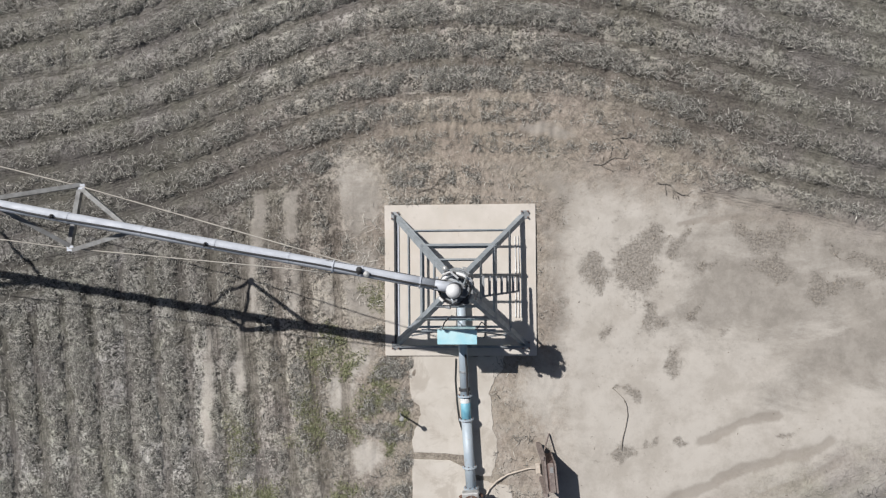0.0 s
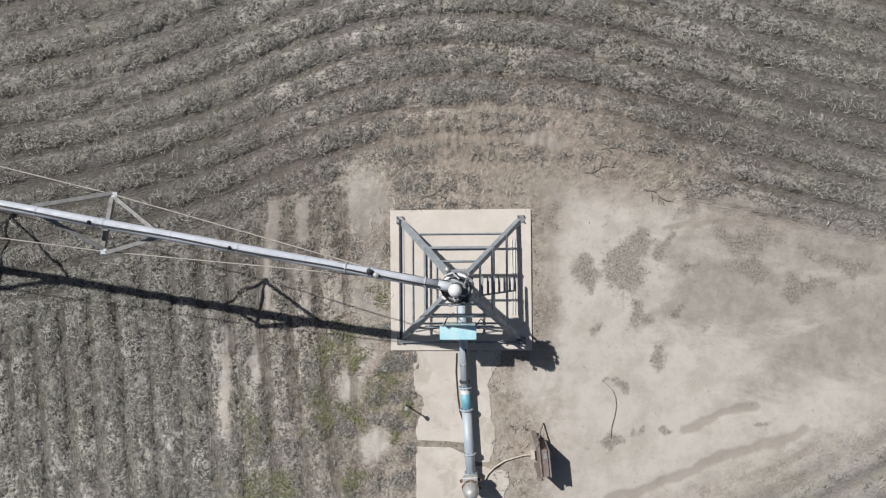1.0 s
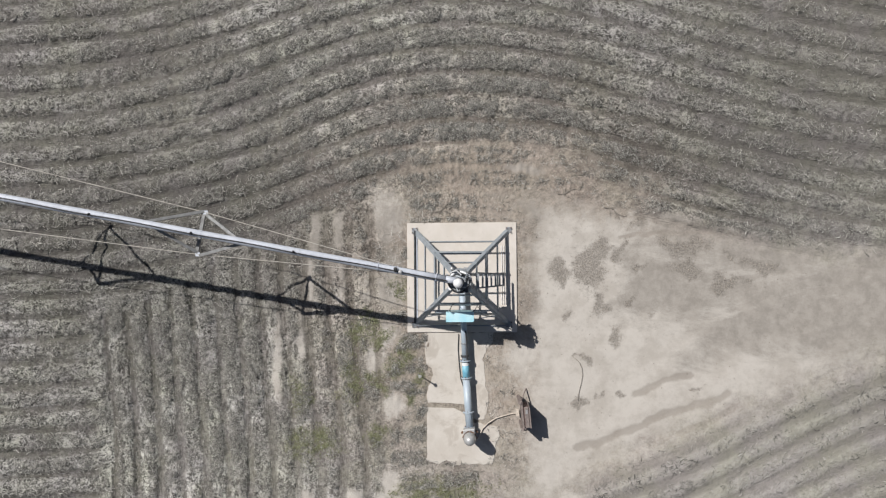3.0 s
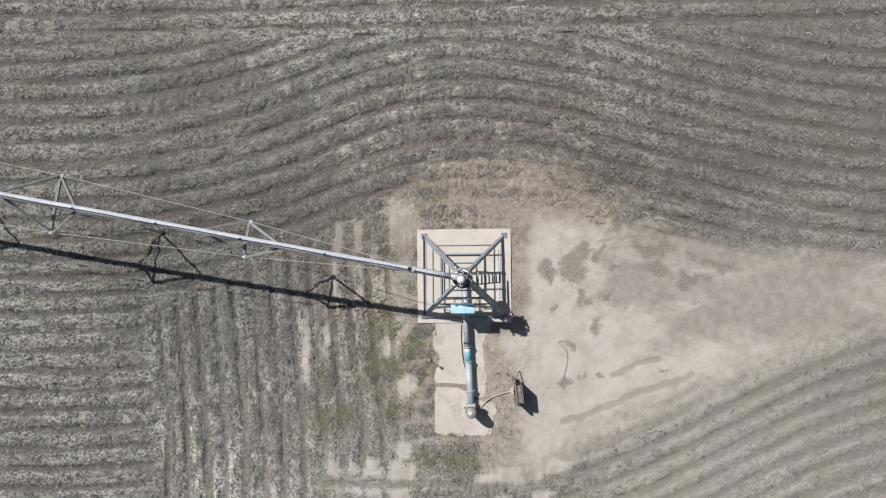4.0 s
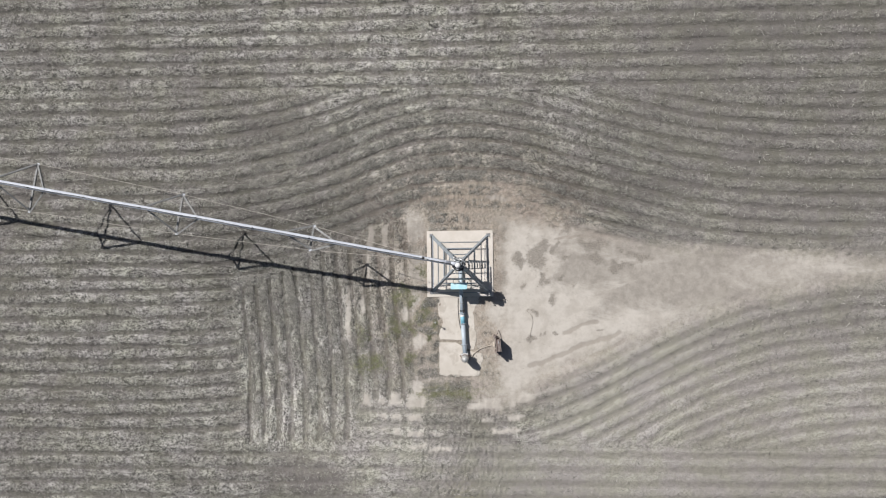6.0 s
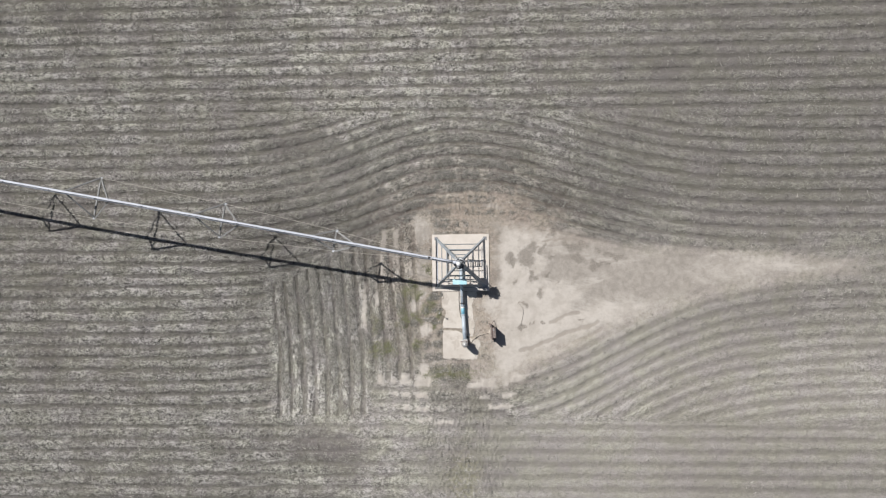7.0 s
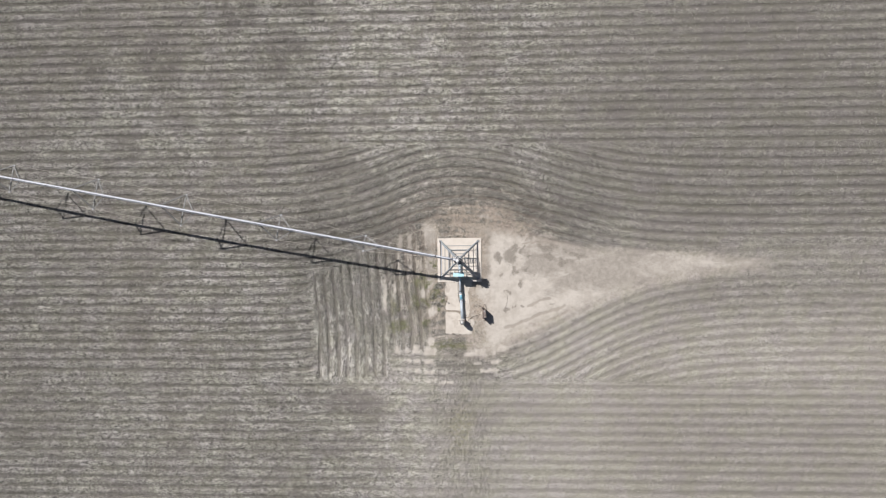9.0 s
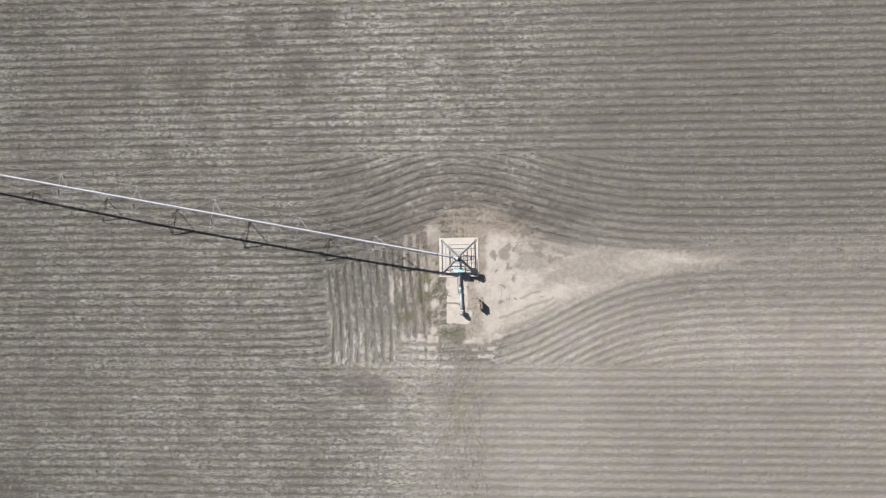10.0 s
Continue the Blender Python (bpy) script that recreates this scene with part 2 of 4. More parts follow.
GREYPIPE = paint("grey_blue_pipe_paint", (0.42, 0.5, 0.575), (0.47, 0.54, 0.60), 0.5, 0.1, 3.0, (0.36, 0.31, 0.26), 0.5)
RUST = paint("rusty_steel", (0.2, 0.115, 0.08), (0.15, 0.088, 0.064), 0.85, 0.1, 10.0, (0.3, 0.25, 0.2), 0.4, 0.004)
CAP = paint("cast_aluminium", (0.60, 0.605, 0.60), (0.44, 0.44, 0.435), 0.45, 0.4, 8.0, (0.3, 0.26, 0.22), 0.35)
WOOD = paint("weathered_timber", (0.27, 0.225, 0.205), (0.19, 0.155, 0.145), 0.85, 0.0, 14.0, (0.42, 0.37, 0.32), 0.45, 0.004)
HOSE = paint("dusty_conduit", (0.58, 0.52, 0.45), (0.47, 0.41, 0.35), 0.7, 0.0, 10.0, (0.45, 0.4, 0.34), 0.4)
REDWOOD = paint("dark_red_timber", (0.15, 0.095, 0.085), (0.1, 0.066, 0.06), 0.85, 0.0, 12.0, (0.34, 0.3, 0.27), 0.4, 0.004)
TWIGWOOD = paint("bleached_wood", (0.30, 0.27, 0.235), (0.22, 0.195, 0.165), 0.85, 0.0, 20.0, (0.12, 0.1, 0.085), 0.4)
GREYBOX = paint("grey_cabinet_paint", (0.36, 0.38, 0.40), (0.30, 0.315, 0.33), 0.5, 0.1, 6.0, (0.3, 0.26, 0.22), 0.3)


# ---------------------------------------------------------------- mesh helpers
def part(name, bm, material, parent=None, label=""):
    """Links a bmesh as one mesh object under a thing or under a part."""
    me = bpy.data.meshes.new(name)
    bmesh.ops.recalc_face_normals(bm, faces=bm.faces[:])
    bm.to_mesh(me)
    bm.free()
    me.materials.append(material)
    ob = new(name, me)
    ob.parent = parent
    return tagged(ob, label)


def thing(name, label, category, group="", kind="", at=(0, 0, 0)):
    ob = new(name)
    ob.location = at
    ob.empty_display_size = 0.2
    return tagged(ob, label, category, group, kind)


def smooth(ob):
    for p in ob.data.polygons:
        p.use_smooth = True
    return ob


def basis(d):
    """Two directions across d, the second as near to up as can be."""
    d = Vector(d).normalized()
    up = Vector((0, 0, 1)) if abs(d.z) < 0.95 else Vector((0, 1, 0))
    side = d.cross(up).normalized()
    return side, side.cross(d).normalized()


def sweep(points, profile, closed=True, bm=None):
    """Sweeps a list of (side, up) profile points along a path, with ends closed."""
    bm = bm or bmesh.new()
    pts = [Vector(p) for p in points]
    rings = []
    for i, p in enumerate(pts):
        d = pts[min(i + 1, len(pts) - 1)] - pts[max(i - 1, 0)]
        s, u = basis(d)
        rings.append([bm.verts.new(p + s * a + u * b) for a, b in profile])
    n = len(profile)
    for r0, r1 in zip(rings, rings[1:]):
        for k in range(n if closed else n - 1):
            bm.faces.new((r0[k], r0[(k + 1) % n], r1[(k + 1) % n], r1[k]))
    if closed:
        bm.faces.new(rings[0])
        bm.faces.new(rings[-1])
    return bm


def circle(r, n=12):
    return [(r * math.cos(2 * math.pi * k / n), r * math.sin(2 * math.pi * k / n)) for k in range(n)]


def tube(points, r, n=12, bm=None):
    return sweep(points, circle(r, n), True, bm)


def angle_iron(a, b, w=0.07, t=0.008, flip=1, bm=None):
    """An L-shaped steel section from a to b."""
    prof = [(0, 0), (flip * w, 0), (flip * w, -t), (flip * t, -t), (flip * t, -w), (0, -w)]
    return sweep([a, b], prof, True, bm)


def box(center, size, bevel=0.0, turn=None, bm=None):
    bm = bm or bmesh.new()
    made = bmesh.ops.create_cube(bm, size=1.0)["verts"]
    bmesh.ops.scale(bm, vec=size, verts=made)
    if bevel:
        edges = list({e for v in made for e in v.link_edges})
        res = bmesh.ops.bevel(bm, geom=edges, offset=bevel, segments=2, affect="EDGES", profile=0.6)
        made = list({v for f in res["faces"] for v in f.verts} | {v for v in made if v.is_valid})
    if turn is not None:
        bmesh.ops.rotate(bm, cent=(0, 0, 0), matrix=Euler(turn).to_matrix(), verts=made)
    bmesh.ops.translate(bm, vec=center, verts=made)
    return bm


def lathe(profile, at=(0, 0, 0), n=20, axis=None):
    """Turns (radius, height) points round the z axis, or round another axis."""
    bm = bmesh.new()
    rings = []
    q = Vector((0, 0, 1)).rotation_difference(Vector(axis)) if axis else None
    for r, z in profile:
        ring = []
        for k in range(n):
            v = Vector((r * math.cos(2 * math.pi * k / n), r * math.sin(2 * math.pi * k / n), z))
            if q:
                v = q @ v
            ring.append(bm.verts.new(v + Vector(at)))
        rings.append(ring)
    for a, b in zip(rings, rings[1:]):
        for k in range(n):
            bm.faces.new((a[k], a[(k + 1) % n], b[(k + 1) % n], b[k]))
    bm.faces.new(rings[0])
    bm.faces.new(rings[-1])
    return bm


# ---------------------------------------------------------------- the lie of the field
def ramp(v, a, b):
    t = np.clip((v - a) / (b - a), 0, 1)
    return t * t * (3 - 2 * t)


def bow(x):
    """How far the rows north of the pivot fall off either side of it."""
    west, east = np.maximum(-0.5 - x, 0), np.maximum(x - 0.3, 0)
    fall = -2.85 * (1 - np.exp(-((west / 7.75) ** 2))) - 3.0 * (1 - np.exp(-((east / 11.2) ** 2)))
    return fall + np.interp(x, [0.0, 1.7, 2.8, 3.8, 4.8, 6.0, 8.8, 10.7, 12.5, 15.0, 17.5, 20.0], [0.0, -0.09, -0.16, -0.23, -0.3, -0.4, -0.56, -0.63, -0.69, -0.69, -0.64, -0.61])


def crowd(x, y):
    """How the rows bunch up towards the pivot, more so on the west side."""
    near = ramp(8.6 - y, 0, 4.5)
    side = np.interp(x, [-30, -14, -11, -6.5, -3.5, 0, 4, 9], [0.0, 0.28, 0.28, 0.35, 0.17, 0.13, 0.03, 0.0])
    return near * side * (1 - 0.6 * ramp(1.0 - y, 0, 3.0))


def sway(x):
    """The rows south-east of the pivot swing round the bare ground."""
    return -7.2 / (1 + np.exp(np.clip((x - 9.9) / 3.4, -60, 60)))


def sand_top(x):
    return np.interp(x, [-1.0, 1.5, 2.4, 3.6, 5.7, 7.8, 9.8, 11.8, 15.9, 19.9, 23.5], [2.2, 2.35, 2.4, 2.3, 1.8, 1.35, 0.95, 0.59, 0.34, 0.1, -0.4])


def sand_foot(x):
    return np.interp(x, [2.2, 4.4, 7.7, 9.7, 11.8, 13.8, 15.9, 17.9, 20.3, 23.5], [-7.5, -6.27, -4.75, -4.0, -3.12, -2.43, -1.83, -1.44, -0.95, -0.5])


# pale bare patches: x, y, half width, half depth
BARE = [
    (-2.5, 2.14, 0.6, 0.85), (-2.54, 1.36, 0.28, 0.3), (-2.6, -0.45, 0.75, 0.5), (-2.3, 0.35, 0.3, 0.5), (-6.3, -3.6, 0.13, 0.6),
    (1.92, 3.7, 0.4, 0.15), (2.35, 3.58, 0.35, 0.13), (6.6, 1.8, 1.0, 0.22), (-2.6, -1.9, 0.45, 0.45), (-2.35, -4.25, 0.4, 0.4), (-2.9, -2.7, 0.3, 0.5),
    (1.95, -2.6, 0.4, 0.8),
]
FAINT = [(-4.5, 0.2, 0.3, 0.8), (-5.4, -0.4, 0.25, 0.7), (-9.4, -7.6, 0.2, 0.7), (-12.6, -9.2, 0.6, 0.2)]
WEEDS = [
    (-1.8, -2.6, 0.35, 0.5), (-1.55, -3.5, 0.25, 0.3), (-3.3, -1.7, 0.5, 0.7), (-2.65, -1.95, 0.35, 0.4), (-2.85, -3.4, 0.4, 0.45), (-2.2, -3.0, 0.4, 0.3), (-1.84, -4.04, 0.26, 0.28), (-2.8, -5.1, 0.4, 0.45), (-5.5, -3.95, 0.5, 0.7), (-3.8, -3.4, 0.45, 1.0),
    (-2.1, -0.35, 0.3, 0.4), (-0.8, -7.1, 1.8, 0.45), (0.0, -14.0, 1.3, 2.6), (-5.0, -5.5, 1.0, 0.7),
]
# darker ground, with a corner vignette painted at (-42, 23.6): x, y, half width, half depth
DARK_PATCHES = [
    (-15.0, 17.5, 3.4, 2.4), (-25.7, 16.9, 2.3, 3.4), (-27.9, 9.9, 1.8, 1.5), (-42.0, 23.6, 3.6, 3.4), (-43.5, -21.2, 3.4, 2.8), (-18.9, 21.6, 2.3, 2.3),
    (-12.8, 22.8, 1.8, 2.3), (-31.8, 17.8, 1.8, 2.3), (-10.6, 7.7, 2.3, 0.8), (14.8, 12.6, 5.0, 1.6), (3.5, -12.7, 7.0, 1.4), (-8.7, -12.0, 3.4, 1.8), (-8.2, 2.4, 4.6, 1.3), (-1.5, 3.5, 4.5, 0.5), (8.5, 4.0, 4.5, 1.3),
]
# straw and dung trodden into the sand
LITTER = [(2.44, 1.70, 0.35, 0.37), (3.25, 0.10, 0.44, 0.35), (4.35, 0.21, 0.55, 0.81), (4.63, 1.16, 0.40, 0.31), (5.36, 0.80, 0.19, 0.44), (4.41, -0.97, 0.21, 0.42), (2.14, -0.73, 0.34, 0.53), (3.43, -1.44, 0.15, 0.13), (5.06, -1.88, 0.25, 0.41), (5.39, -0.70, 0.25, 0.18), (7.39, 1.05, 0.75, 0.35), (7.32, 0.35, 0.63, 0.32), (8.97, 0.51, 0.34, 0.18), (9.72, 0.43, 0.44, 0.24), (5.86, 0.19, 0.25, 0.15), (6.42, -1.23, 0.18, 0.11), (2.85, 0.05, 0.15, 0.14), (5.88, 1.78, 0.31, 0.29), (8.77, -0.24, 0.53, 0.21)]
SCRAPS = [(4.29, -2.66, 0.21, 0.15), (3.70, -4.22, 0.26, 0.15), (4.34, -4.24, 0.09, 0.19), (4.59, -4.03, 0.08, 0.11), (5.09, -3.66, 0.07, 0.16), (7.54, -3.64, 0.16, 0.11), (3.84, -2.70, 0.16, 0.08)]
# crusted beds left between the furrows that cross at the foot of the upright rows
PLOTS = [(-5.24, -7.45, 0.28, 0.33), (-4.37, -7.61, 0.21, 0.22), (-3.66, -7.49, 0.31, 0.37), (-2.53, -7.57, 0.55, 0.37), (-2.47, -6.86, 0.29, 0.45), (-4.34, -8.43, 0.24, 0.17), (-3.63, -8.47, 0.28, 0.18), (-2.56, -8.49, 0.47, 0.24), (-3.59, -9.23, 0.24, 0.21), (-2.57, -9.39, 0.46, 0.18), (-4.37, -9.13, 0.21, 0.13), (-1.45, -9.42, 0.40, 0.11), (-3.65, -10.08, 0.24, 0.11), (-2.57, -10.06, 0.51, 0.12), (-1.18, -10.25, 0.67, 0.15), (1.26, -7.89, 0.97, 0.26), (1.64, -7.62, 0.54, 0.16), (2.87, -7.14, 0.21, 0.80), (3.54, -7.43, 0.46, 0.30), (3.03, -8.52, 0.54, 0.21), (1.47, -8.64, 0.38, 0.15), (2.44, -9.21, 0.80, 0.16)]
# beds beside the pad where the straw has blown off
STRIPS = [(-4.93, 1.46, 0.2, 0.8), (-5.2, -0.1, 0.17, 0.75), (-4.14, 1.6, 0.19, 0.66), (-4.1, -0.21, 0.14, 0.66), (-6.21, -2.2, 0.17, 0.95), (-5.38, -1.8, 0.16, 0.95)]
BROW = [(1.6, 3.5, 4.2, 1.5), (4.5, 2.7, 2.6, 0.9)]
# wheel tracks: x, y to x, y and half width
TRACKS = [(3.80, -5.68, 8.58, -3.86, 0.14), (7.18, -5.16, 8.87, -4.32, 0.12), (5.62, -3.87, 7.45, -3.15, 0.12), (5.2, 1.3, 7.8, 1.5, 0.08), (7.8, 1.5, 9.6, 1.2, 0.08)]


def stray(x, y, size):
    """Shifts a place a little, so that patches get a ragged outline."""
    dx = np.sin(2.1 * y + 1.3 * np.sin(1.7 * x)) + 0.6 * np.sin(5.3 * y + 2.1 * x) + 0.45 * np.sin(9.7 * y - 6.1 * x + 1.0)
    dy = np.sin(2.4 * x + 1.1 * np.sin(1.9 * y) + 2.0) + 0.6 * np.sin(5.9 * x - 2.3 * y) + 0.45 * np.sin(10.3 * x + 5.7 * y)
    return x + size * dx, y + size * dy


def tracks(x, y):
    x, y = stray(x, y, 0.05)
    out = np.full(np.shape(x), -1.0)
    for ax, ay, bx, by, w in TRACKS:
        k = np.clip(((x - ax) * (bx - ax) + (y - ay) * (by - ay)) / ((bx - ax) ** 2 + (by - ay) ** 2), 0, 1)
        out = np.maximum(out, 1 - np.hypot(x - ax - k * (bx - ax), y - ay - k * (by - ay)) / w * 0.7)
    return out


def beds(x, y, items):
    out = np.full(np.shape(x), -2.0)
    for cx, cy, a, b in items:
        out = np.maximum(out, 0.45 + np.minimum(a - abs(x - cx), b - abs(y - cy)) / 0.4)
    return np.clip(out, 0, 0.95)


def blobs(x, y, items):
    out = np.full(np.shape(x), -2.0)
    for cx, cy, a, b in items:
        out = np.maximum(out, 1 - np.hypot((x - cx) / a, (y - cy) / b))
    return out


def field(x, y):
    """Row phase (furrow where it is a whole number of spacings), the way along the row, strength of the rows, bare sand and weeds."""
    x, y = np.asarray(x, float), np.asarray(y, float)
    straight = y > 9.62 - 0.015 * x
    phase = np.where(straight, y - 9.14 + 0.006 * x, y - bow(x) - 9.34 + crowd(x, y))
    along = np.where(straight, x, x + 40)
    vivid = 0.8 - 0.07 * ramp(x, 0, 8)
    vivid = np.where(straight, 0.8 - 0.08 * ramp(x, 0, 10), vivid)
    crust = np.full(x.shape, 0.12)
    low = y < np.where(x < 2, -9.95, -9.95 - 0.02 * (x - 2))
    east = (~low) & (x > 2.0) & (y < sand_foot(x) + 1.7) | ((~low) & (x > 20) & (y < -0.3))
    phase = np.where(east, y - sway(x) - 0.02, phase)
    along = np.where(east, x * 1.1 + 90, along)
    crust = np.where(east, 0.75, crust)
    vivid = np.where(east, (0.56 - 0.1 * ramp(x, 6, 16)) * (0.3 + 0.7 * ramp(sand_foot(x) - y, -0.4, 2.0)), vivid)
    phase = np.where(low, y + 9.75, phase)
    along = np.where(low, x + 150, along)
    vivid = np.where(low, 0.68 - 0.3 * ramp(x, -12, 0) + 0.12 * ramp(x, 8, 18), vivid)
    top = 2.9 + 1.2 * bow(x) - 0.8 * ramp(-x, 8, 12)
    lean = 0.09 * np.clip(y + 6, 0, 6.2)
    block = (x > -12.2 - lean) & (x < -2.4) & (y < top) & (~low)
    phase = np.where(block, x + 11.85 + lean, phase)
    along = np.where(block, y + 210, along)
    vivid = np.where(block, (0.72 + 0.13 * ramp(-9.5 - x, 0, 1)) * (1 - 0.25 * ramp(y, 0.0, 1.5) * ramp(x, -7, -5)), vivid)
    crust = np.where(block, np.where(y < -6.5, 0.45, 0.25), crust)
    # furrows that the planter cut across the foot of the upright rows
    cross = (x > -5.9) & (x < 3) & (y < -7.75) & (~low)
    phase = np.where(cross, y + 8.14, phase)
    along = np.where(cross, x + 300, along)
    vivid = np.where(cross, 0.6, vivid)
    # the yard by the pivot: no rows
    yard = np.minimum(np.minimum(x + 2.4, 2.4 - x), np.minimum(2.9 - y, y + 7.7))
    calm = ramp(yard, -0.8, 0.5)
    edge = np.minimum(sand_top(x) - y, (y - sand_foot(x)) * 0.7)
    sand = np.minimum(np.minimum(edge, x - 2.2), (23.5 - x) * 0.3)
    sand = np.clip(sand, -1.5, 1.5)
    bx, by = stray(x, y, 0.05)
    bald = np.clip(0.58 + 0.5 * blobs(bx, by, BARE), 0, 1)
    bald = np.maximum(bald, np.maximum(beds(bx, by, PLOTS + STRIPS), np.clip(0.3 + 0.4 * blobs(bx, by, FAINT), 0, 1)))
    bald = np.maximum(bald, 0.36 * np.clip(1.2 - abs(y + 0.5 - 0.012 * x) / 0.6, 0, 1) * ramp(x, 17, 22) * (1 - ramp(x, 34, 44)))
    sand = np.where(yard > 0, np.maximum(sand, np.where(x > 0.5, -0.35, -0.75)), sand)
    # brown trampled soil north of the pad
    brow = np.clip(1.7 * blobs(*stray(x, y, 0.2), BROW), 0, 0.85)
    vivid = vivid * (1 - calm) * (1 - ramp(sand, -0.2, 0.4)) * (1 - 0.8 * brow)
    weed = np.clip(blobs(*stray(x, y, 0.12), WEEDS) * 1.3 + 0.25, 0, 1)
    litter = np.maximum(1.7 * blobs(*stray(x, y, 0.17), LITTER + SCRAPS) + 0.1, -0.55 - 0.35 * ramp(-y, 1.0, 3.5))
    # dry only scales the colour by region: paler to the south-east, darker to the north-east
    dry = 0.98 - 0.08 * ramp(x, 8, 20) - 0.04 * ramp(-x, 0, 12) - 0.16 * ramp(-x, 22, 42) + 0.29 * ramp(x, -2, 12) * ramp(-y, 2, 8) - 0.14 * ramp(x, 2, 20) * ramp(-y, 10, 14) + 0.12 * ramp(-y, 6, 11) * ramp(12 - abs(x), 0, 8) - 0.1 * ramp(x, -6, 2) * ramp(-y, 9, 10.5) - 0.2 * ramp(x, -1, 11) * ramp(y, 0, 5) + 0.12 * ramp(14 - abs(x), 0, 8) * ramp(y, 5, 9) - 0.24 * np.clip(2 * blobs(x, y, [(-10.0, 1.2, 8.0, 4.2)]), 0, 1) + 0.1 * ramp(-x, -2, 2) * ramp(x, -14, -9) + 0.3 * np.clip(2 * blobs(x, y, [(-7.5, -8.0, 7.5, 5.0)]), 0, 1)
    warm = np.clip(ramp(10 - np.hypot(x - 1, y), 0, 7) * 0.9 + 0.1 * ramp(x, 0, 14), 0, 1)
    dark_patch = np.clip(blobs(x, y, DARK_PATCHES) * 1.6 + 0.15, 0, 0.9)
    # painted haze over the rows, mostly stronger to the east
    hush = np.where(low, 0.12 * ramp(x, -16, -6) + 0.3 * ramp(x, -8, 0), 0.28 * ramp(x, 1.5, 9) * ramp(-y, 1, 4) + np.where(cross, 0.35, 0)) + np.where(low, 0, 0.3 * ramp(x, 3, 18) * ramp(y, -1.5, 0.5))
    dung = np.maximum(np.maximum(ramp(x, 3.6, 6.5) * ramp(y + 0.2 * (x - 4), -2.4, 0.3), 0.8 * ramp(y + 0.2 * x, 2.2, 3.1)), 0.95 * ramp(x, 5.5, 9) * ramp(y - sand_foot(x), 0.7, 2.6))
    dung = dung * (1 - 0.45 * ramp(x, 13, 18)) + 0.9 * ramp(3.0 - x, 0, 0.7) * ramp(y, -3.5, -1.5)
    silt = np.where(east, (0.66 + 0.3 * (1 - ramp(sand_foot(x) - y, 0.2, 2.2))) * ramp(x, 2.5, 6) * (1 - 0.45 * ramp(x, 11, 24)) * (1 - 0.55 * ramp(sand_foot(x) - y, 2.0, 6.0)), 0)
    silt = np.maximum(silt, np.where(low, 0.5 * ramp(x, -8, 3), 0.45 * np.where(east, 1.0, 0.0) * ramp(x, 12, 18)))
    silt = np.maximum(silt, 0.32 * ramp(x, 4, 14) * ramp(y, -1, 1))
    yards = np.maximum(np.maximum(calm * np.where(x > 0.5, 1.0, 0.55), brow), ramp(sand, -0.75, 0.0) * 0.95)
    return phase, along, vivid, np.clip(sand, -1.5, 1.5), weed, np.clip(litter, -1, 1), crust, tracks(x, y), dry, warm, dung, dark_patch, hush, yards, silt, bald


def ridge(phase, vivid, x, y):
    """Height of the ground over its mean."""
    h = -0.04 * np.cos(2 * math.pi * phase / ROW) * vivid
    h = h + 0.012 * np.sin(2.3 * x + 1.1 * np.sin(1.7 * y)) * np.sin(2.9 * y + np.sin(1.3 * x)) + 0.02 * np.sin(0.31 * x + 1) * np.sin(0.27 * y)
    return h


def lines(lo, hi, step, reach):
    """Coordinates: even steps from lo to hi, then ever wider ones out to reach."""
    mid = list(np.arange(lo, hi + 1e-6, step))
    out, s, p = [], step, hi
    while p < reach:
        s *= 1.5
        p += s
        out.append(p)
    back, s, p = [], step, lo
    while p > -reach:
        s *= 1.5
        p -= s
        back.append(p)
    return np.array(back[::-1] + mid + out)


def flat_spots(x, y, z):
    """Keeps the soil just under the concrete."""
    on = ((abs(x) < 1.75) & (abs(y) < 1.75)) | ((x > -1.1) & (x < 0.9) & (y < -1.5) & (y > -6.1))
    return np.where(on, -0.004, z * np.where((abs(x) < 3) & (y > -8) & (y < 3.2), 0.4, 1.0))


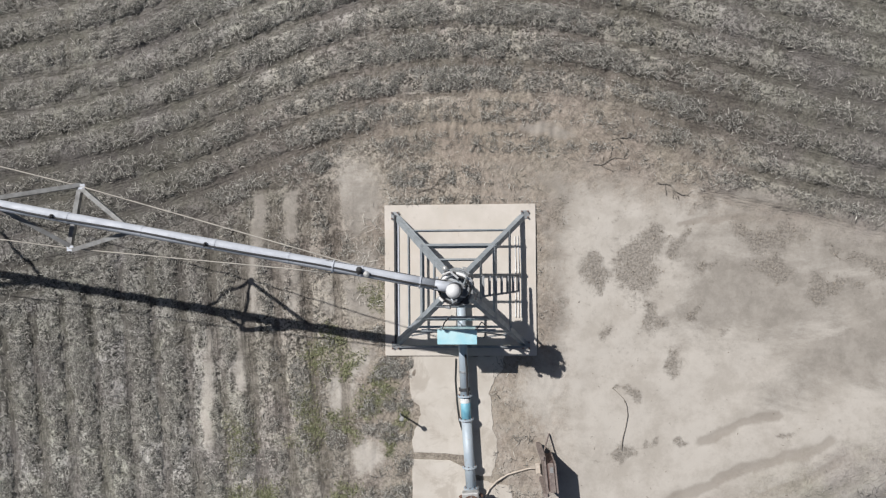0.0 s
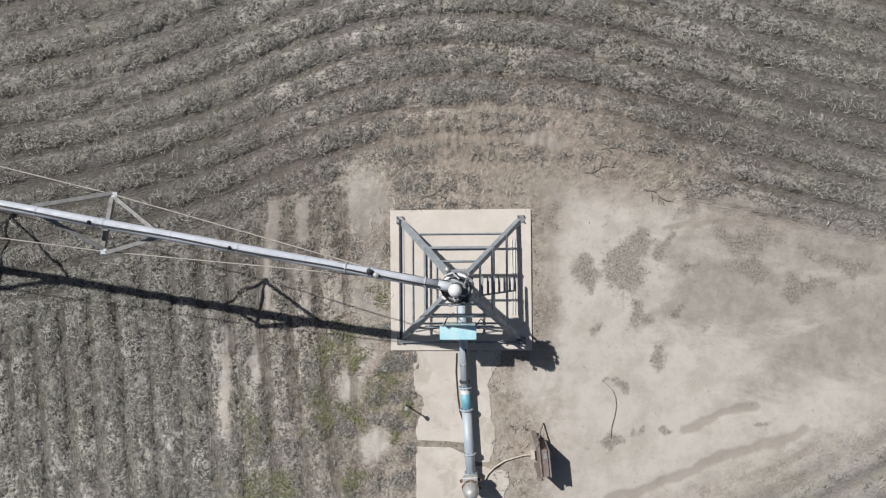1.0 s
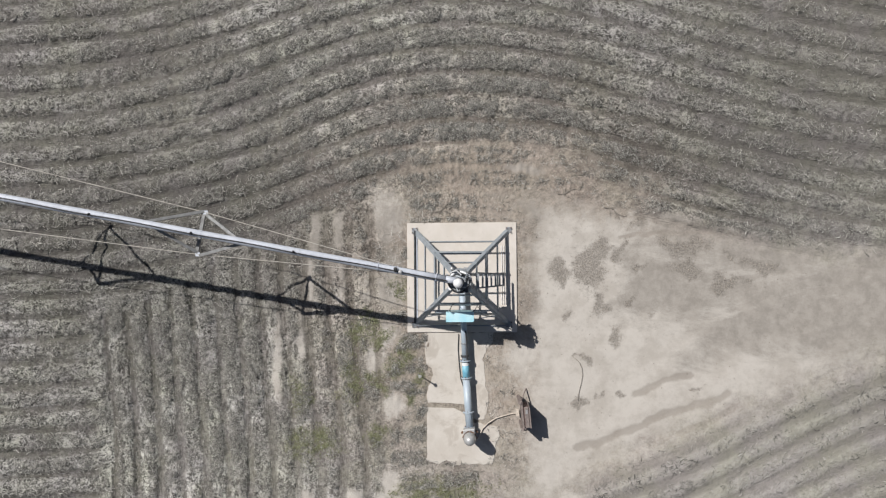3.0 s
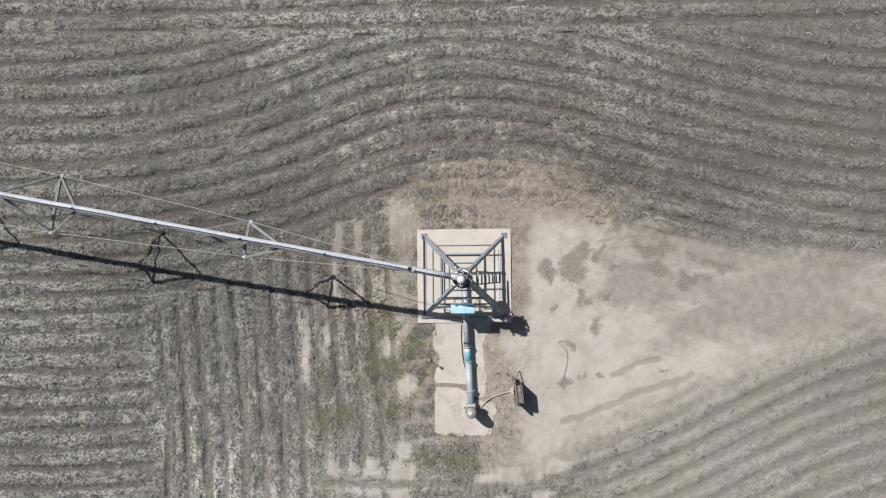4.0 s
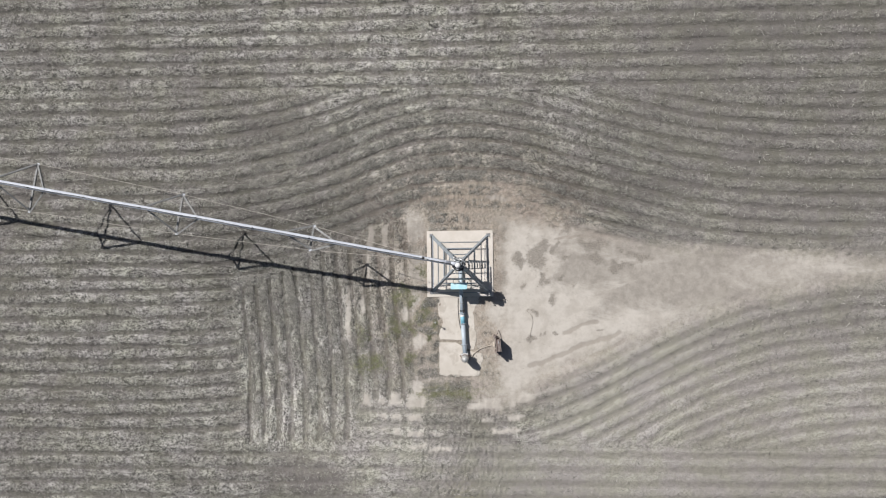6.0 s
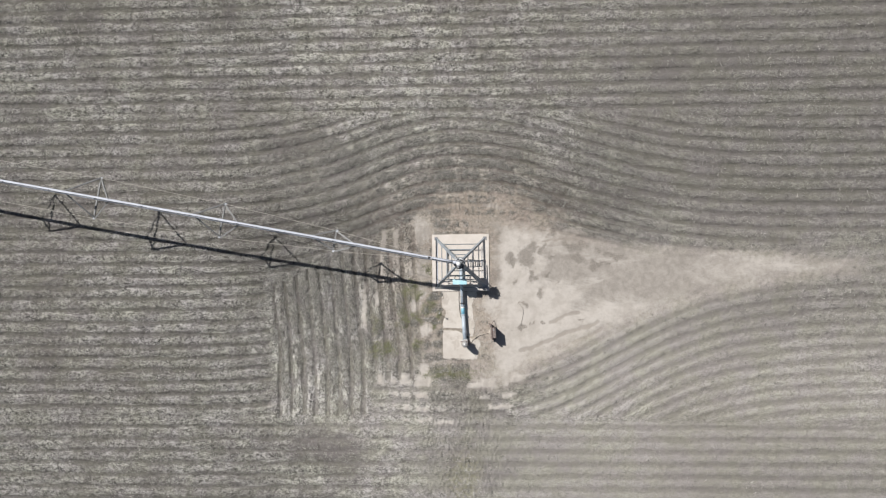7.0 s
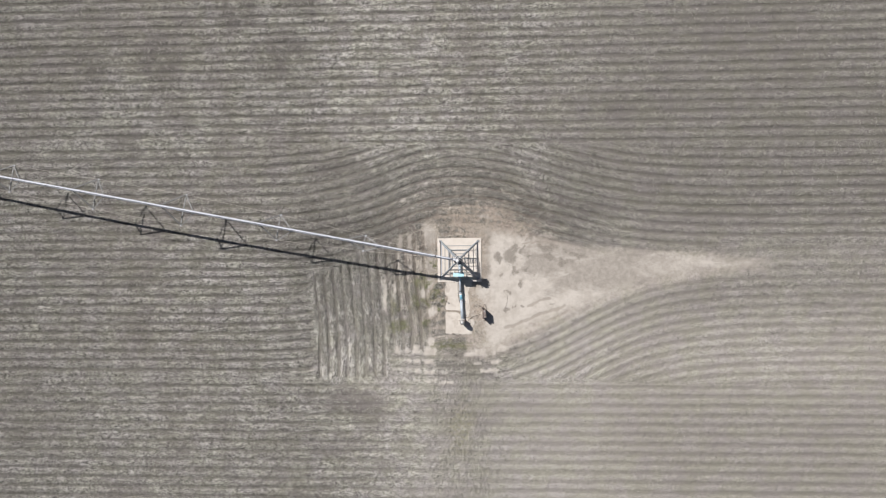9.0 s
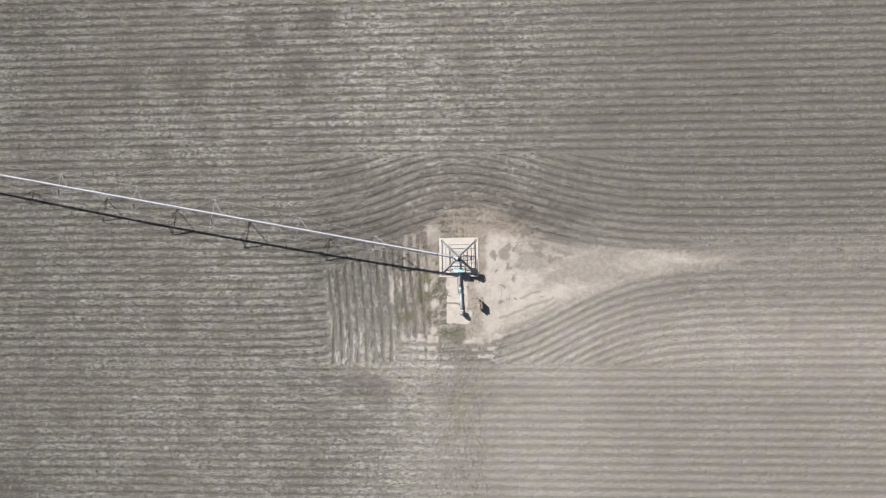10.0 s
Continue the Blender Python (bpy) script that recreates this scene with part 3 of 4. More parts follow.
def build_ground():
    xs, ys = lines(-47, 41, 0.115, 2600), lines(-25, 27.5, 0.115, 2600)
    xs = np.union1d(xs, np.arange(-2.4, 2.4, 0.115) + 0.05)
    gx, gy = np.meshgrid(xs, ys)
    phase, along, vivid, sand, weed, litter, crust, track, dry, warm, dung, dark_patch, hush, yards, silt, bald = field(gx, gy)
    # no rows on the seams where one set of rows meets another
    jump = np.zeros(gx.shape, bool)
    a, b = abs(np.diff(phase, axis=1)) > 0.35, abs(np.diff(phase, axis=0)) > 0.35
    jump[:, 1:] |= a
    jump[:, :-1] |= a
    jump[1:] |= b
    jump[:-1] |= b
    near = jump.copy()
    near[:, 1:] |= jump[:, :-1]
    near[:, :-1] |= jump[:, 1:]
    near[1:] |= jump[:-1]
    near[:-1] |= jump[1:]
    vivid = np.where(near, vivid * 0.45, vivid)
    vivid = np.where(jump, 0.0, vivid)
    crust = np.where(jump, 0.0, crust)
    z = ridge(phase, vivid, gx, gy) - 0.02 * np.clip(track, 0, 1)
    clods = np.random.default_rng(3).normal(0, 1, gx.shape)
    z = z + clods * np.where(sand > 0.1, 0.003, 0.016 + 0.005 * ramp(-gx, -4, 4))
    z = np.where((abs(gx) > 60) | (abs(gy) > 60), 0, z)
    z = flat_spots(gx, gy, z)
    nx, ny = len(xs), len(ys)
    me = bpy.data.meshes.new("ground")
    idx = np.arange(nx * ny).reshape(ny, nx)
    quads = np.stack([idx[:-1, :-1], idx[:-1, 1:], idx[1:, 1:], idx[1:, :-1]], -1).reshape(-1, 4)
    me.vertices.add(nx * ny)
    me.vertices.foreach_set("co", np.stack([gx, gy, z], -1).astype(np.float32).ravel())
    me.loops.add(quads.size)
    me.loops.foreach_set("vertex_index", quads.astype(np.int32).ravel())
    me.polygons.add(len(quads))
    me.polygons.foreach_set("loop_start", np.arange(0, quads.size, 4, dtype=np.int32))
    me.polygons.foreach_set("use_smooth", np.ones(len(quads), dtype=bool))
    for name, values in (("phase", phase), ("along", along), ("vivid", vivid), ("sand", sand), ("weed", weed), ("litter", litter), ("crust", crust), ("track", track), ("dry", dry), ("warm", warm), ("dung", dung), ("dark_patch", dark_patch), ("hush", hush), ("yard", yards), ("bald", bald), ("silt", silt)):
        a = me.attributes.new(name, "FLOAT", "POINT")
        a.data.foreach_set("value", values.astype(np.float32).ravel())
    me.update()
    me.validate()
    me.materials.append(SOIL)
    return tagged(new("ground", me), "harvested field soil with curved planter rows and bare sand", "ground", kind="structure")


build_ground()


def slivers(name, x, y, z, length, width, heading, pitch, material, label, category):
    """Many thin curled stalks and leaves lying about, in one mesh."""
    n = len(x)
    along = np.stack([np.cos(heading) * np.cos(pitch), np.sin(heading) * np.cos(pitch), np.sin(pitch)], -1)
    across = np.stack([-np.sin(heading), np.cos(heading), np.zeros(n)], -1)
    d, s = along * length[:, None] / 2, across * width[:, None] / 2
    tilt = RNG.uniform(-0.9, 0.9, n)
    s[:, 2] = tilt * width / 2
    bend = across * (RNG.normal(0, 0.13, n) * length)[:, None]
    bend[:, 2] = RNG.uniform(0.0, 0.12, n) * length * 0.5 + width * 0.3
    c = np.stack([x, y, z + abs(tilt) * width / 2], -1)
    v = np.stack([c - d + s, c - d - s, c + bend + s, c + bend - s, c + d], 1).reshape(-1, 3)
    base = np.arange(n)[:, None] * 5
    loops = (base + np.array([0, 1, 3, 0, 3, 2, 2, 3, 4])).reshape(-1)
    me = bpy.data.meshes.new(name)
    me.vertices.add(len(v))
    me.vertices.foreach_set("co", v.astype(np.float32).ravel())
    me.loops.add(len(loops))
    me.loops.foreach_set("vertex_index", loops.astype(np.int32))
    me.polygons.add(len(loops) // 3)
    me.polygons.foreach_set("loop_start", np.arange(0, len(loops), 3, dtype=np.int32))
    me.update()
    me.validate()
    me.materials.append(material)
    return tagged(new(name, me), label, category, kind="stuff")


RNG = np.random.default_rng(7)


def scatter(count, x0, x1, y0, y1, keep, first=None):
    """Random places of which keep, and before it first, say how likely each one stays."""
    x, y = RNG.uniform(x0, x1, count), RNG.uniform(y0, y1, count)
    if first:
        ok = RNG.random(count) < first(x, y)
        x, y = x[ok], y[ok]
        count = len(x)
    f = field(x, y)
    ok = RNG.random(count) < keep(x, y, f)
    f = [a[ok] for a in f]
    z = flat_spots(x[ok], y[ok], ridge(f[0], f[2], x[ok], y[ok]))
    return x[ok], y[ok], z, f


def on_slab(x, y):
    return ((abs(x) < 1.84) & (abs(y) < 1.84)) | ((x > -1.2) & (x < 0.75) & (y < -1.8) & (y > -6.15))


GRAIN = np.random.default_rng(5).random((4, 256, 256))


def clumped(x, y, size, layer):
    """Soft random values from 0 to 1 that change over about size metres."""
    u, v = x / size + 500.0, y / size + 500.0
    i, j = np.floor(u).astype(int), np.floor(v).astype(int)
    a, b = u - i, v - j
    a, b = a * a * (3 - 2 * a), b * b * (3 - 2 * b)
    g = GRAIN[layer]
    low = g[i % 256, j % 256] * (1 - a) + g[(i + 1) % 256, j % 256] * a
    high = g[i % 256, (j + 1) % 256] * (1 - a) + g[(i + 1) % 256, (j + 1) % 256] * a
    return low * (1 - b) + high * b


def tufted(x, y):
    return ramp(0.45 * clumped(x, y, 0.2, 0) + 0.35 * clumped(x, y, 0.47, 1) + 0.2 * clumped(x, y, 1.3, 2), 0.36, 0.62)


def straw_density(x, y, f):
    phase, along, vivid, sand = f[:4]
    off = abs((phase / ROW + 0.5) % 1.0 - 0.5)
    clumps = 0.6 + 0.4 * np.sin(along * 1.3 + 3 * np.sin(phase * 4.1)) * np.sin(along * 0.47 + phase * 2.2)
    d = (0.05 + 0.95 * ramp(off, 0.08, 0.26)) * clumps * (1 - ramp(sand, -0.9, -0.1)) * (1 - 0.8 * ramp(x, 2, 9) * ramp(-y, 1, 5)) * (1 - 0.55 * ramp(x, 0, 8) * ramp(y, 0, 3)) * (1 - 0.7 * ramp(x, -4, 6) * ramp(-y, 7, 10))
    d = d * np.where((x > -6.9) & (x < -2.4) & (y < 2), 0.5, 1.0)
    d = d * (1 - ramp(f[-1], 0.2, 0.5)) * (1 - 0.6 * np.clip(2 * blobs(x, y, BROW), 0, 1)) * (1 - 0.45 * np.clip(2 * blobs(x, y, [(-8.5, 2.0, 6.5, 3.2)]), 0, 1))
    d = d * np.where((x > 0.5) & (x < 2.6) & (y < 1.6) & (y > -7.6), 0.4, 1.0)
    return np.where(on_slab(x, y), 0, d)


NEAR = (-16, 14.5, -9.5, 11.5)


def stubble(name, count, region, long, wide, fade, but=None):
    x0, x1, y0, y1 = region

    def first(x, y):
        inside = np.minimum(np.minimum(x - x0, x1 - x), np.minimum(y - y0, y1 - y))
        d = (0.1 + 0.9 * tufted(x, y)) * ramp(inside, 0, fade)
        if but:
            deep = np.minimum(np.minimum(x - but[0], but[1] - x), np.minimum(y - but[2], but[3] - y))
            d = d * (1 - ramp(deep, 0, 6.0))
        return d

    x, y, z, f = scatter(count, *region, straw_density, first)
    n = len(x)
    slivers(name, x, y, z + 0.012 + 0.07 * RNG.random(n) * tufted(x, y), RNG.uniform(long[0], long[1], n), RNG.uniform(wide[0], wide[1], n), RNG.uniform(0, 2 * math.pi, n),
            RNG.normal(0, 0.16, n), STRAW, "grey-beige broken corn straw scattered along the rows", "straw")


stubble("corn_straw", 2300000, NEAR, (0.05, 0.2), (0.004, 0.0115), 6.0)
stubble("corn_straw", 1150000, (-46, 40, -24, 26), (0.08, 0.27), (0.008, 0.02), 1.0, NEAR)


def litter_density(x, y, f):
    return np.where(on_slab(x, y), 0, ramp(f[5], -0.1, 0.5) * ramp(f[3], -0.3, 0.3) + 0.012)


x, y, z, f = scatter(22000, 2, 15, -6, 2.5, litter_density)
n = len(x)
slivers("trodden_straw", x, y, z + 0.006, RNG.uniform(0.02, 0.08, n), RNG.uniform(0.005, 0.01, n), RNG.uniform(0, 6.28, n), RNG.normal(0, 0.1, n), TWIG, "dark broken straw trodden into the sand", "straw")
x, y, z, f = scatter(190000, -6, 3, -9, 1, lambda x, y, f: np.where(on_slab(x, y), 0, f[4] ** 1.4 * (0.3 + 0.7 * (np.sin(7 * x + 3 * np.sin(5 * y)) * np.sin(8 * y) > 0.1))))
n = len(x)
slivers("weeds", x, y, z + 0.03, RNG.uniform(0.03, 0.075, n), RNG.uniform(0.01, 0.02, n), RNG.uniform(0, 6.28, n), RNG.uniform(0.1, 0.6, n), LEAF, "low green weeds growing through the straw", "weeds")
# a drift of dry stalks against the pad's corner and along its west side
n = 330
a = RNG.random(n)
slivers("dry_stalks", np.where(a < 0.6, RNG.normal(-2.2, 0.3, n), RNG.normal(-1.45, 0.25, n)), np.where(a < 0.6, RNG.uniform(-0.6, 1.6, n), RNG.uniform(1.85, 3.0, n)), RNG.uniform(0.02, 0.06, n),
        RNG.uniform(0.12, 0.45, n), RNG.uniform(0.005, 0.01, n), np.where(a < 0.6, RNG.normal(1.4, 0.9, n), RNG.normal(1.1, 0.8, n)), RNG.normal(0, 0.03, n), STALK, "long dry stalks drifted beside the concrete pad", "stalks")

# ---------------------------------------------------------------- concrete
pad = part("concrete_pad", box((0, 0, 0.0), (3.66, 3.66, 0.12), 0.012), PAD)
tagged(pad, "square beige concrete pad under the pivot tower", "concrete pad")


def ragged_slab(name, outline, top, label, material):
    bm = bmesh.new()
    dense = []
    for (ax, ay), (bx, by) in zip(outline, outline[1:] + outline[:1]):
        cuts = max(1, int(math.hypot(bx - ax, by - ay) / 0.05))
        for k in range(cuts):
            px, py = ax + (bx - ax) * k / cuts, ay + (by - ay) * k / cuts
            loose = 0.05 if px > 0.3 or (-3.8 < py < -2.7) or py < -6.0 else 0.008
            wob = noise.noise_vector((px * 5, py * 5, 3)) + noise.noise_vector((px * 16, py * 16, 8)) * 0.5
            dense.append((px + wob.x * loose, py + wob.y * loose))
    outline = dense
    low = [bm.verts.new((x, y, -0.08)) for x, y in outline]
    mid = [bm.verts.new((x, y, top - 0.006)) for x, y in outline]
    cx, cy = sum(p[0] for p in outline) / len(outline), sum(p[1] for p in outline) / len(outline)
    high = [bm.verts.new((x + (cx - x) * 0.012, y + (cy - y) * 0.012, top)) for x, y in outline]
    n = len(outline)
    for a, b in ((low, mid), (mid, high)):
        for k in range(n):
            bm.faces.new((a[k], a[(k + 1) % n], b[(k + 1) % n], b[k]))
    bm.faces.new(high)
    bm.faces.new(low)
    ob = part(name, bm, material)
    return tagged(ob, label, "concrete slab")


ragged_slab("walkway_slab", [(-1.26, -1.84), (-1.24, -2.6), (-1.2, -2.9), (-1.02, -3.05), (-0.98, -3.3), (-1.12, -3.6), (-1.2, -3.9), (-1.16, -4.18), (-0.4, -4.2), (0.1, -4.24), (0.3, -4.7), (0.72, -4.74), (0.86, -4.3), (0.84, -3.9), (0.76, -3.5), (0.74, -3.1), (0.68, -2.75), (0.8, -2.4), (1.0, -2.15), (1.02, -1.84)], 0.01,
            "dusty beige concrete slab strip under the supply pipe", SLAB)
ragged_slab("valve_slab", [(-1.2, -4.34), (-0.3, -4.36), (0.0, -4.5), (0.25, -4.82), (0.8, -4.92), (1.2, -4.98), (1.22, -5.3), (1.1, -5.6), (0.98, -6.2), (0.3, -6.22), (-0.3, -6.24), (-0.55, -6.1), (-0.8, -6.2), (-1.19, -6.1)], 0.016,
            "pale worn concrete slab under the inlet valve", SLAB)

# ---------------------------------------------------------------- pivot tower
tower = thing("pivot_tower", "galvanised four-legged centre pivot tower bolted to the pad", "pivot tower")
FOOT, HEAD, LEG_TOP = 1.57, 0.19, 2.52


def leg_at(sx, sy, z):
    k = (z - 0.06) / (LEG_TOP - 0.06)
    r = FOOT + (HEAD - FOOT) * k
    return Vector((sx * r, sy * r, z))


def corner_bar(a, b, one, two, w, t):
    """An L-shaped bar from a to b with its flanges along two given directions."""
    bm = bmesh.new()
    one, two = Vector(one), Vector(two)
    prof = ((0, 0), (w, 0), (w, t), (t, t), (t, w), (0, w))
    ends = [[bm.verts.new(Vector(p) + one * u + two * v) for u, v in prof] for p in (a, b)]
    for k in range(6):
        bm.faces.new((ends[0][k], ends[0][(k + 1) % 6], ends[1][(k + 1) % 6], ends[1][k]))
    bm.faces.new(ends[0])
    bm.faces.new(ends[1])
    return bm


LEAN = (FOOT - HEAD) / (LEG_TOP - 0.06)
CORNERS = [(-1, 1), (1, 1), (1, -1), (-1, -1)]
for sx, sy in CORNERS:
    leg = part("leg", corner_bar(leg_at(sx, sy, 0.06), leg_at(sx, sy, LEG_TOP), (-sx, 0, 0), (0, -sy, 0), 0.125, 0.012), GALV, tower)
    f = leg_at(sx, sy, 0.06)
    foot = part("base_plate", box((f.x, f.y, 0.07), (0.2, 0.2, 0.016), 0.003), WORN, tower)
    for bx, by in ((-0.07, -0.07), (0.07, 0.07), (0.07, -0.07), (-0.07, 0.07)):
        part("anchor_bolt", lathe([(0.012, 0.0), (0.012, 0.05), (0.02, 0.05), (0.02, 0.07), (0.008, 0.075)], (f.x + bx, f.y + by, 0.075), 6), RUST, foot)
for k in range(4):
    (ax, ay), (bx, by) = CORNERS[k], CORNERS[(k + 1) % 4]
    out = Vector(((ax + bx) / 2, (ay + by) / 2, 0))
    slope, inward = (Vector((0, 0, 1)) - out * LEAN).normalized(), (-out - Vector((0, 0, LEAN))).normalized()
    for z, w in ((0.74, 0.06), (1.35, 0.105), (1.94, 0.06)):
        part("cross_rail", corner_bar(leg_at(ax, ay, z) + out * 0.01, leg_at(bx, by, z) + out * 0.01, slope, inward, w, 0.007), GALV, tower)
# west side: dark bar stands for the low rail's shadow, pale strip for its lit top
part("base_rail_and_shade", box((-1.57, 0.03, 0.11), (0.045, 3.1, 0.08), 0.004), DARK, tower)
part("base_rail_and_shade", box((-1.5, 0.03, 0.075), (0.05, 3.0, 0.02), 0.004), PIPE, tower)
for x in (1.33, 1.40, 1.47):
    part("conduit", tube([(x, 1.05, 0.085), (x + 0.01, 0.2, 0.09), (x, -0.9, 0.085)], 0.0105, 8), WHITE, tower, "white plastic conduit")
part("base_rail_and_shade", box((0.0, -1.6, 0.11), (3.1, 0.045, 0.08), 0.004), WORN, tower)
for a, b in (((0.62, -1.3, 0.55), (1.05, -1.18, 1.05)), ((1.05, -1.3, 0.55), (0.62, -1.18, 1.05)), ((-1.1, -1.22, 1.0), (-0.45, -1.05, 1.55))):
    part("brace", angle_iron(a, b, 0.035, 0.005), WORN, tower)
# head ring and its top plate
part("head_ring", lathe([(0.30, 0), (0.34, 0.0), (0.34, 0.07), (0.30, 0.07)], (0, 0, 2.47), 28), WORN, tower)
for a in range(45, 360, 90):
    c, sn = math.cos(radians(a)), math.sin(radians(a))
    part("mast_upright", angle_iron((0.24 * c, 0.24 * sn, 2.4), (0.2 * c, 0.2 * sn, 3.44), 0.07, 0.008), WORN, tower)
part("mast_collar", lathe([(0.11, 0), (0.27, 0.0), (0.27, 0.03), (0.11, 0.03)], (0, 0, 2.54), 24), WORN, tower)
smooth(part("riser_pipe", tube([(0, 0, 0.3), (0, 0, 3.6)], 0.105, 20), GREYPIPE, tower, "blue-grey upright riser pipe"))
part("riser_flange", lathe([(0.1, 0), (0.17, 0), (0.17, 0.025), (0.1, 0.025)], (0, 0, 3.44), 20), WORN, tower)

smooth(part("leg_cap", lathe([(0.05, 0), (0.06, 0.03), (0.05, 0.08), (0.02, 0.1)], (-0.235, 0.32, 2.53), 14), CAP, tower))
# stepped frame on the east side, added in place of a stepped shadow on the pad
shadow_ladder = part("shadow_ladder", angle_iron((1.39, 0.09, 0.6), (0.52, 0.16, 2.12), 0.045, 0.006), WORN, tower, "stepped steel frame standing in for a cast shadow")
part("shadow_ladder_rail", angle_iron((1.39, -0.27, 0.6), (0.52, -0.30, 2.12), 0.045, 0.006), WORN, shadow_ladder)
for k in range(7):
    u = k / 6
    x, z = 1.37 + (0.54 - 1.37) * u, 0.63 + 1.46 * u
    part("shadow_rung", box((x, -0.09 + 0.02 * u, z), (0.055, 0.36 + 0.1 * u, 0.012), 0.002), WORN, shadow_ladder)

# ---------------------------------------------------------------- pivot head
ARM = Vector((-1, 0.191, 0)).normalized()
SIDE = Vector((-ARM.y, ARM.x, 0))  # to the south of the arm


def pipe_height(d):
    u = d / 52.0
    return 3.75 + 0.25 * u + 0.92 * 4 * u * (1 - u)


def on_arm(d, side=0.0, z=None):
    p = ARM * d + SIDE * side
    return Vector((p.x - 0.03, p.y - 0.02, pipe_height(d) if z is None else z))


span = thing("irrigation_span", "galvanised irrigation pipe span arched on truss rods", "irrigation arm")
smooth(part("swivel_elbow", tube([(0, 0, 3.47), (0, 0, 3.62), on_arm(0.05, 0, 3.7), on_arm(0.16), on_arm(0.4)], 0.098, 18), PIPE, span))
part("swivel_collar", lathe([(0.13, 0), (0.2, 0.01), (0.2, 0.05), (0.13, 0.06)], (0, 0, 3.5), 24), WORN, span)
part("collector_drum", lathe([(0.11, 0), (0.15, 0.01), (0.15, 0.1), (0.12, 0.13)], (0.0, -0.06, 3.78), 24), DARK, span, "dark collector ring drum")
part("pivot_plate", lathe([(0.0, 0), (0.33, 0.0), (0.35, 0.03), (0.33, 0.06), (0.12, 0.06)], (0.02, -0.03, 3.43), 18), WORN, span)
smooth(part("cable_loop", tube([(0.02 + 0.29 * math.cos(a), -0.02 + 0.26 * math.sin(a), 3.62 + 0.05 * math.sin(2 * a)) for a in [radians(v) for v in range(10, 185, 12)]], 0.035, 10), WHITE, span, "pale flexible conduit looped round the head"))
part("cable_loop", tube([(0.05 + 0.24 * math.cos(a), -0.04 + 0.23 * math.sin(a), 3.72 + 0.04 * math.sin(3 * a)) for a in [radians(v) for v in range(-60, 120, 12)]], 0.018, 8), RUBBER, span)
part("cable_loop", tube([(0.0 + 0.31 * math.cos(a), -0.02 + 0.3 * math.sin(a), 3.56 + 0.03 * math.sin(4 * a)) for a in [radians(v) for v in range(150, 330, 12)]], 0.022, 8), RUBBER, span)
for a in range(0, 360, 30):
    c, sn = math.cos(radians(a + 7)), math.sin(radians(a + 7))
    r = 0.30 + 0.05 * ((a // 30) % 3)
    part("head_bracket", box((0.02 + r * c, -0.03 + r * sn, 3.5 + 0.03 * ((a // 30) % 4)), (0.05, 0.09 + 0.02 * ((a // 30) % 2), 0.07), 0.006, (0.2, 0.1, radians(a + 20))), (WORN, DARK, CAP, WORN, DARK)[(a // 30) % 5], span)
rnd_head = random.Random(21)
for k in range(9):
    a0 = rnd_head.uniform(0, 6.28)
    r0, r1 = rnd_head.uniform(0.14, 0.2), rnd_head.uniform(0.26, 0.36)
    z0, z1 = rnd_head.uniform(3.6, 3.85), rnd_head.uniform(3.45, 3.6)
    a1 = a0 + rnd_head.uniform(0.5, 1.4)
    am = (a0 + a1) / 2
    rm = (r0 + r1) / 2 + 0.05
    pts = [(0.01 + r * math.cos(a), -0.03 + r * math.sin(a), z) for r, a, z in ((r0, a0, z0), (rm, am, max(z0, z1) + 0.07), (r1, a1, z1))]
    part("lead", tube(pts, rnd_head.choice((0.012, 0.016, 0.02)), 6), (RUBBER, CAP, WHITE, GALV)[k % 4], span)
for s_off, up, r in ((0.085, -0.02, 0.012), (-0.09, 0.03, 0.01)):
    part("lead", tube([on_arm(0.12, s_off * 1.3, 3.78), on_arm(0.5, s_off, pipe_height(0.5) + up - 0.03), on_arm(1.0, s_off * 1.1, pipe_height(1.0) + up), on_arm(1.6, s_off, pipe_height(1.6) + up), on_arm(2.4, s_off * 0.9, pipe_height(2.4) + up + 0.02)], r, 8), RUBBER, span)
part("air_release", lathe([(0.03, 0), (0.03, 0.06), (0.055, 0.07), (0.055, 0.12), (0.02, 0.14)], on_arm(1.74, -0.03) + Vector((0, 0, 0.08)), 12), RUBBER, span)
part("air_release", lathe([(0.03, 0), (0.03, 0.05), (0.06, 0.06), (0.055, 0.1), (0.02, 0.12)], on_arm(1.6, 0.03) + Vector((0, 0, 0.08)), 12), CAP, span)
for dd in (0.62, 2.25):
    part("pipe_flange", tube([on_arm(dd - 0.012), on_arm(dd + 0.012)], 0.122, 18), PIPE, span)
part("junction_box", box((0.27, 0.1, 3.6), (0.12, 0.1, 0.12), 0.01, (0, 0, 0.5)), GREYBOX, span)
part("junction_box", box((0.2, -0.27, 3.55), (0.1, 0.13, 0.14), 0.01, (0, 0, 0.2)), DARK, span)
dome = part("drum_cover", lathe([(0.135, 0), (0.14, 0.03), (0.132, 0.09), (0.105, 0.14), (0.06, 0.172), (0.015, 0.182)], (-0.02, -0.07, 3.9), 24), WHITE, span, "white domed cover")
smooth(dome)

# the pipe, in lengths joined by bands
LENGTH = 52.0
steps = [0.35 + k * (LENGTH - 0.35) / 74 for k in range(75)]
smooth(part("span_pipe", tube([on_arm(d) for d in steps], 0.102, 16), PIPE, span))
for k in range(37):
    d = 1.72 + k * 1.37
    a, b = on_arm(d - 0.02), on_arm(d + 0.02)
    part("pipe_band", tube([a, b], 0.109, 16), PIPE, span)
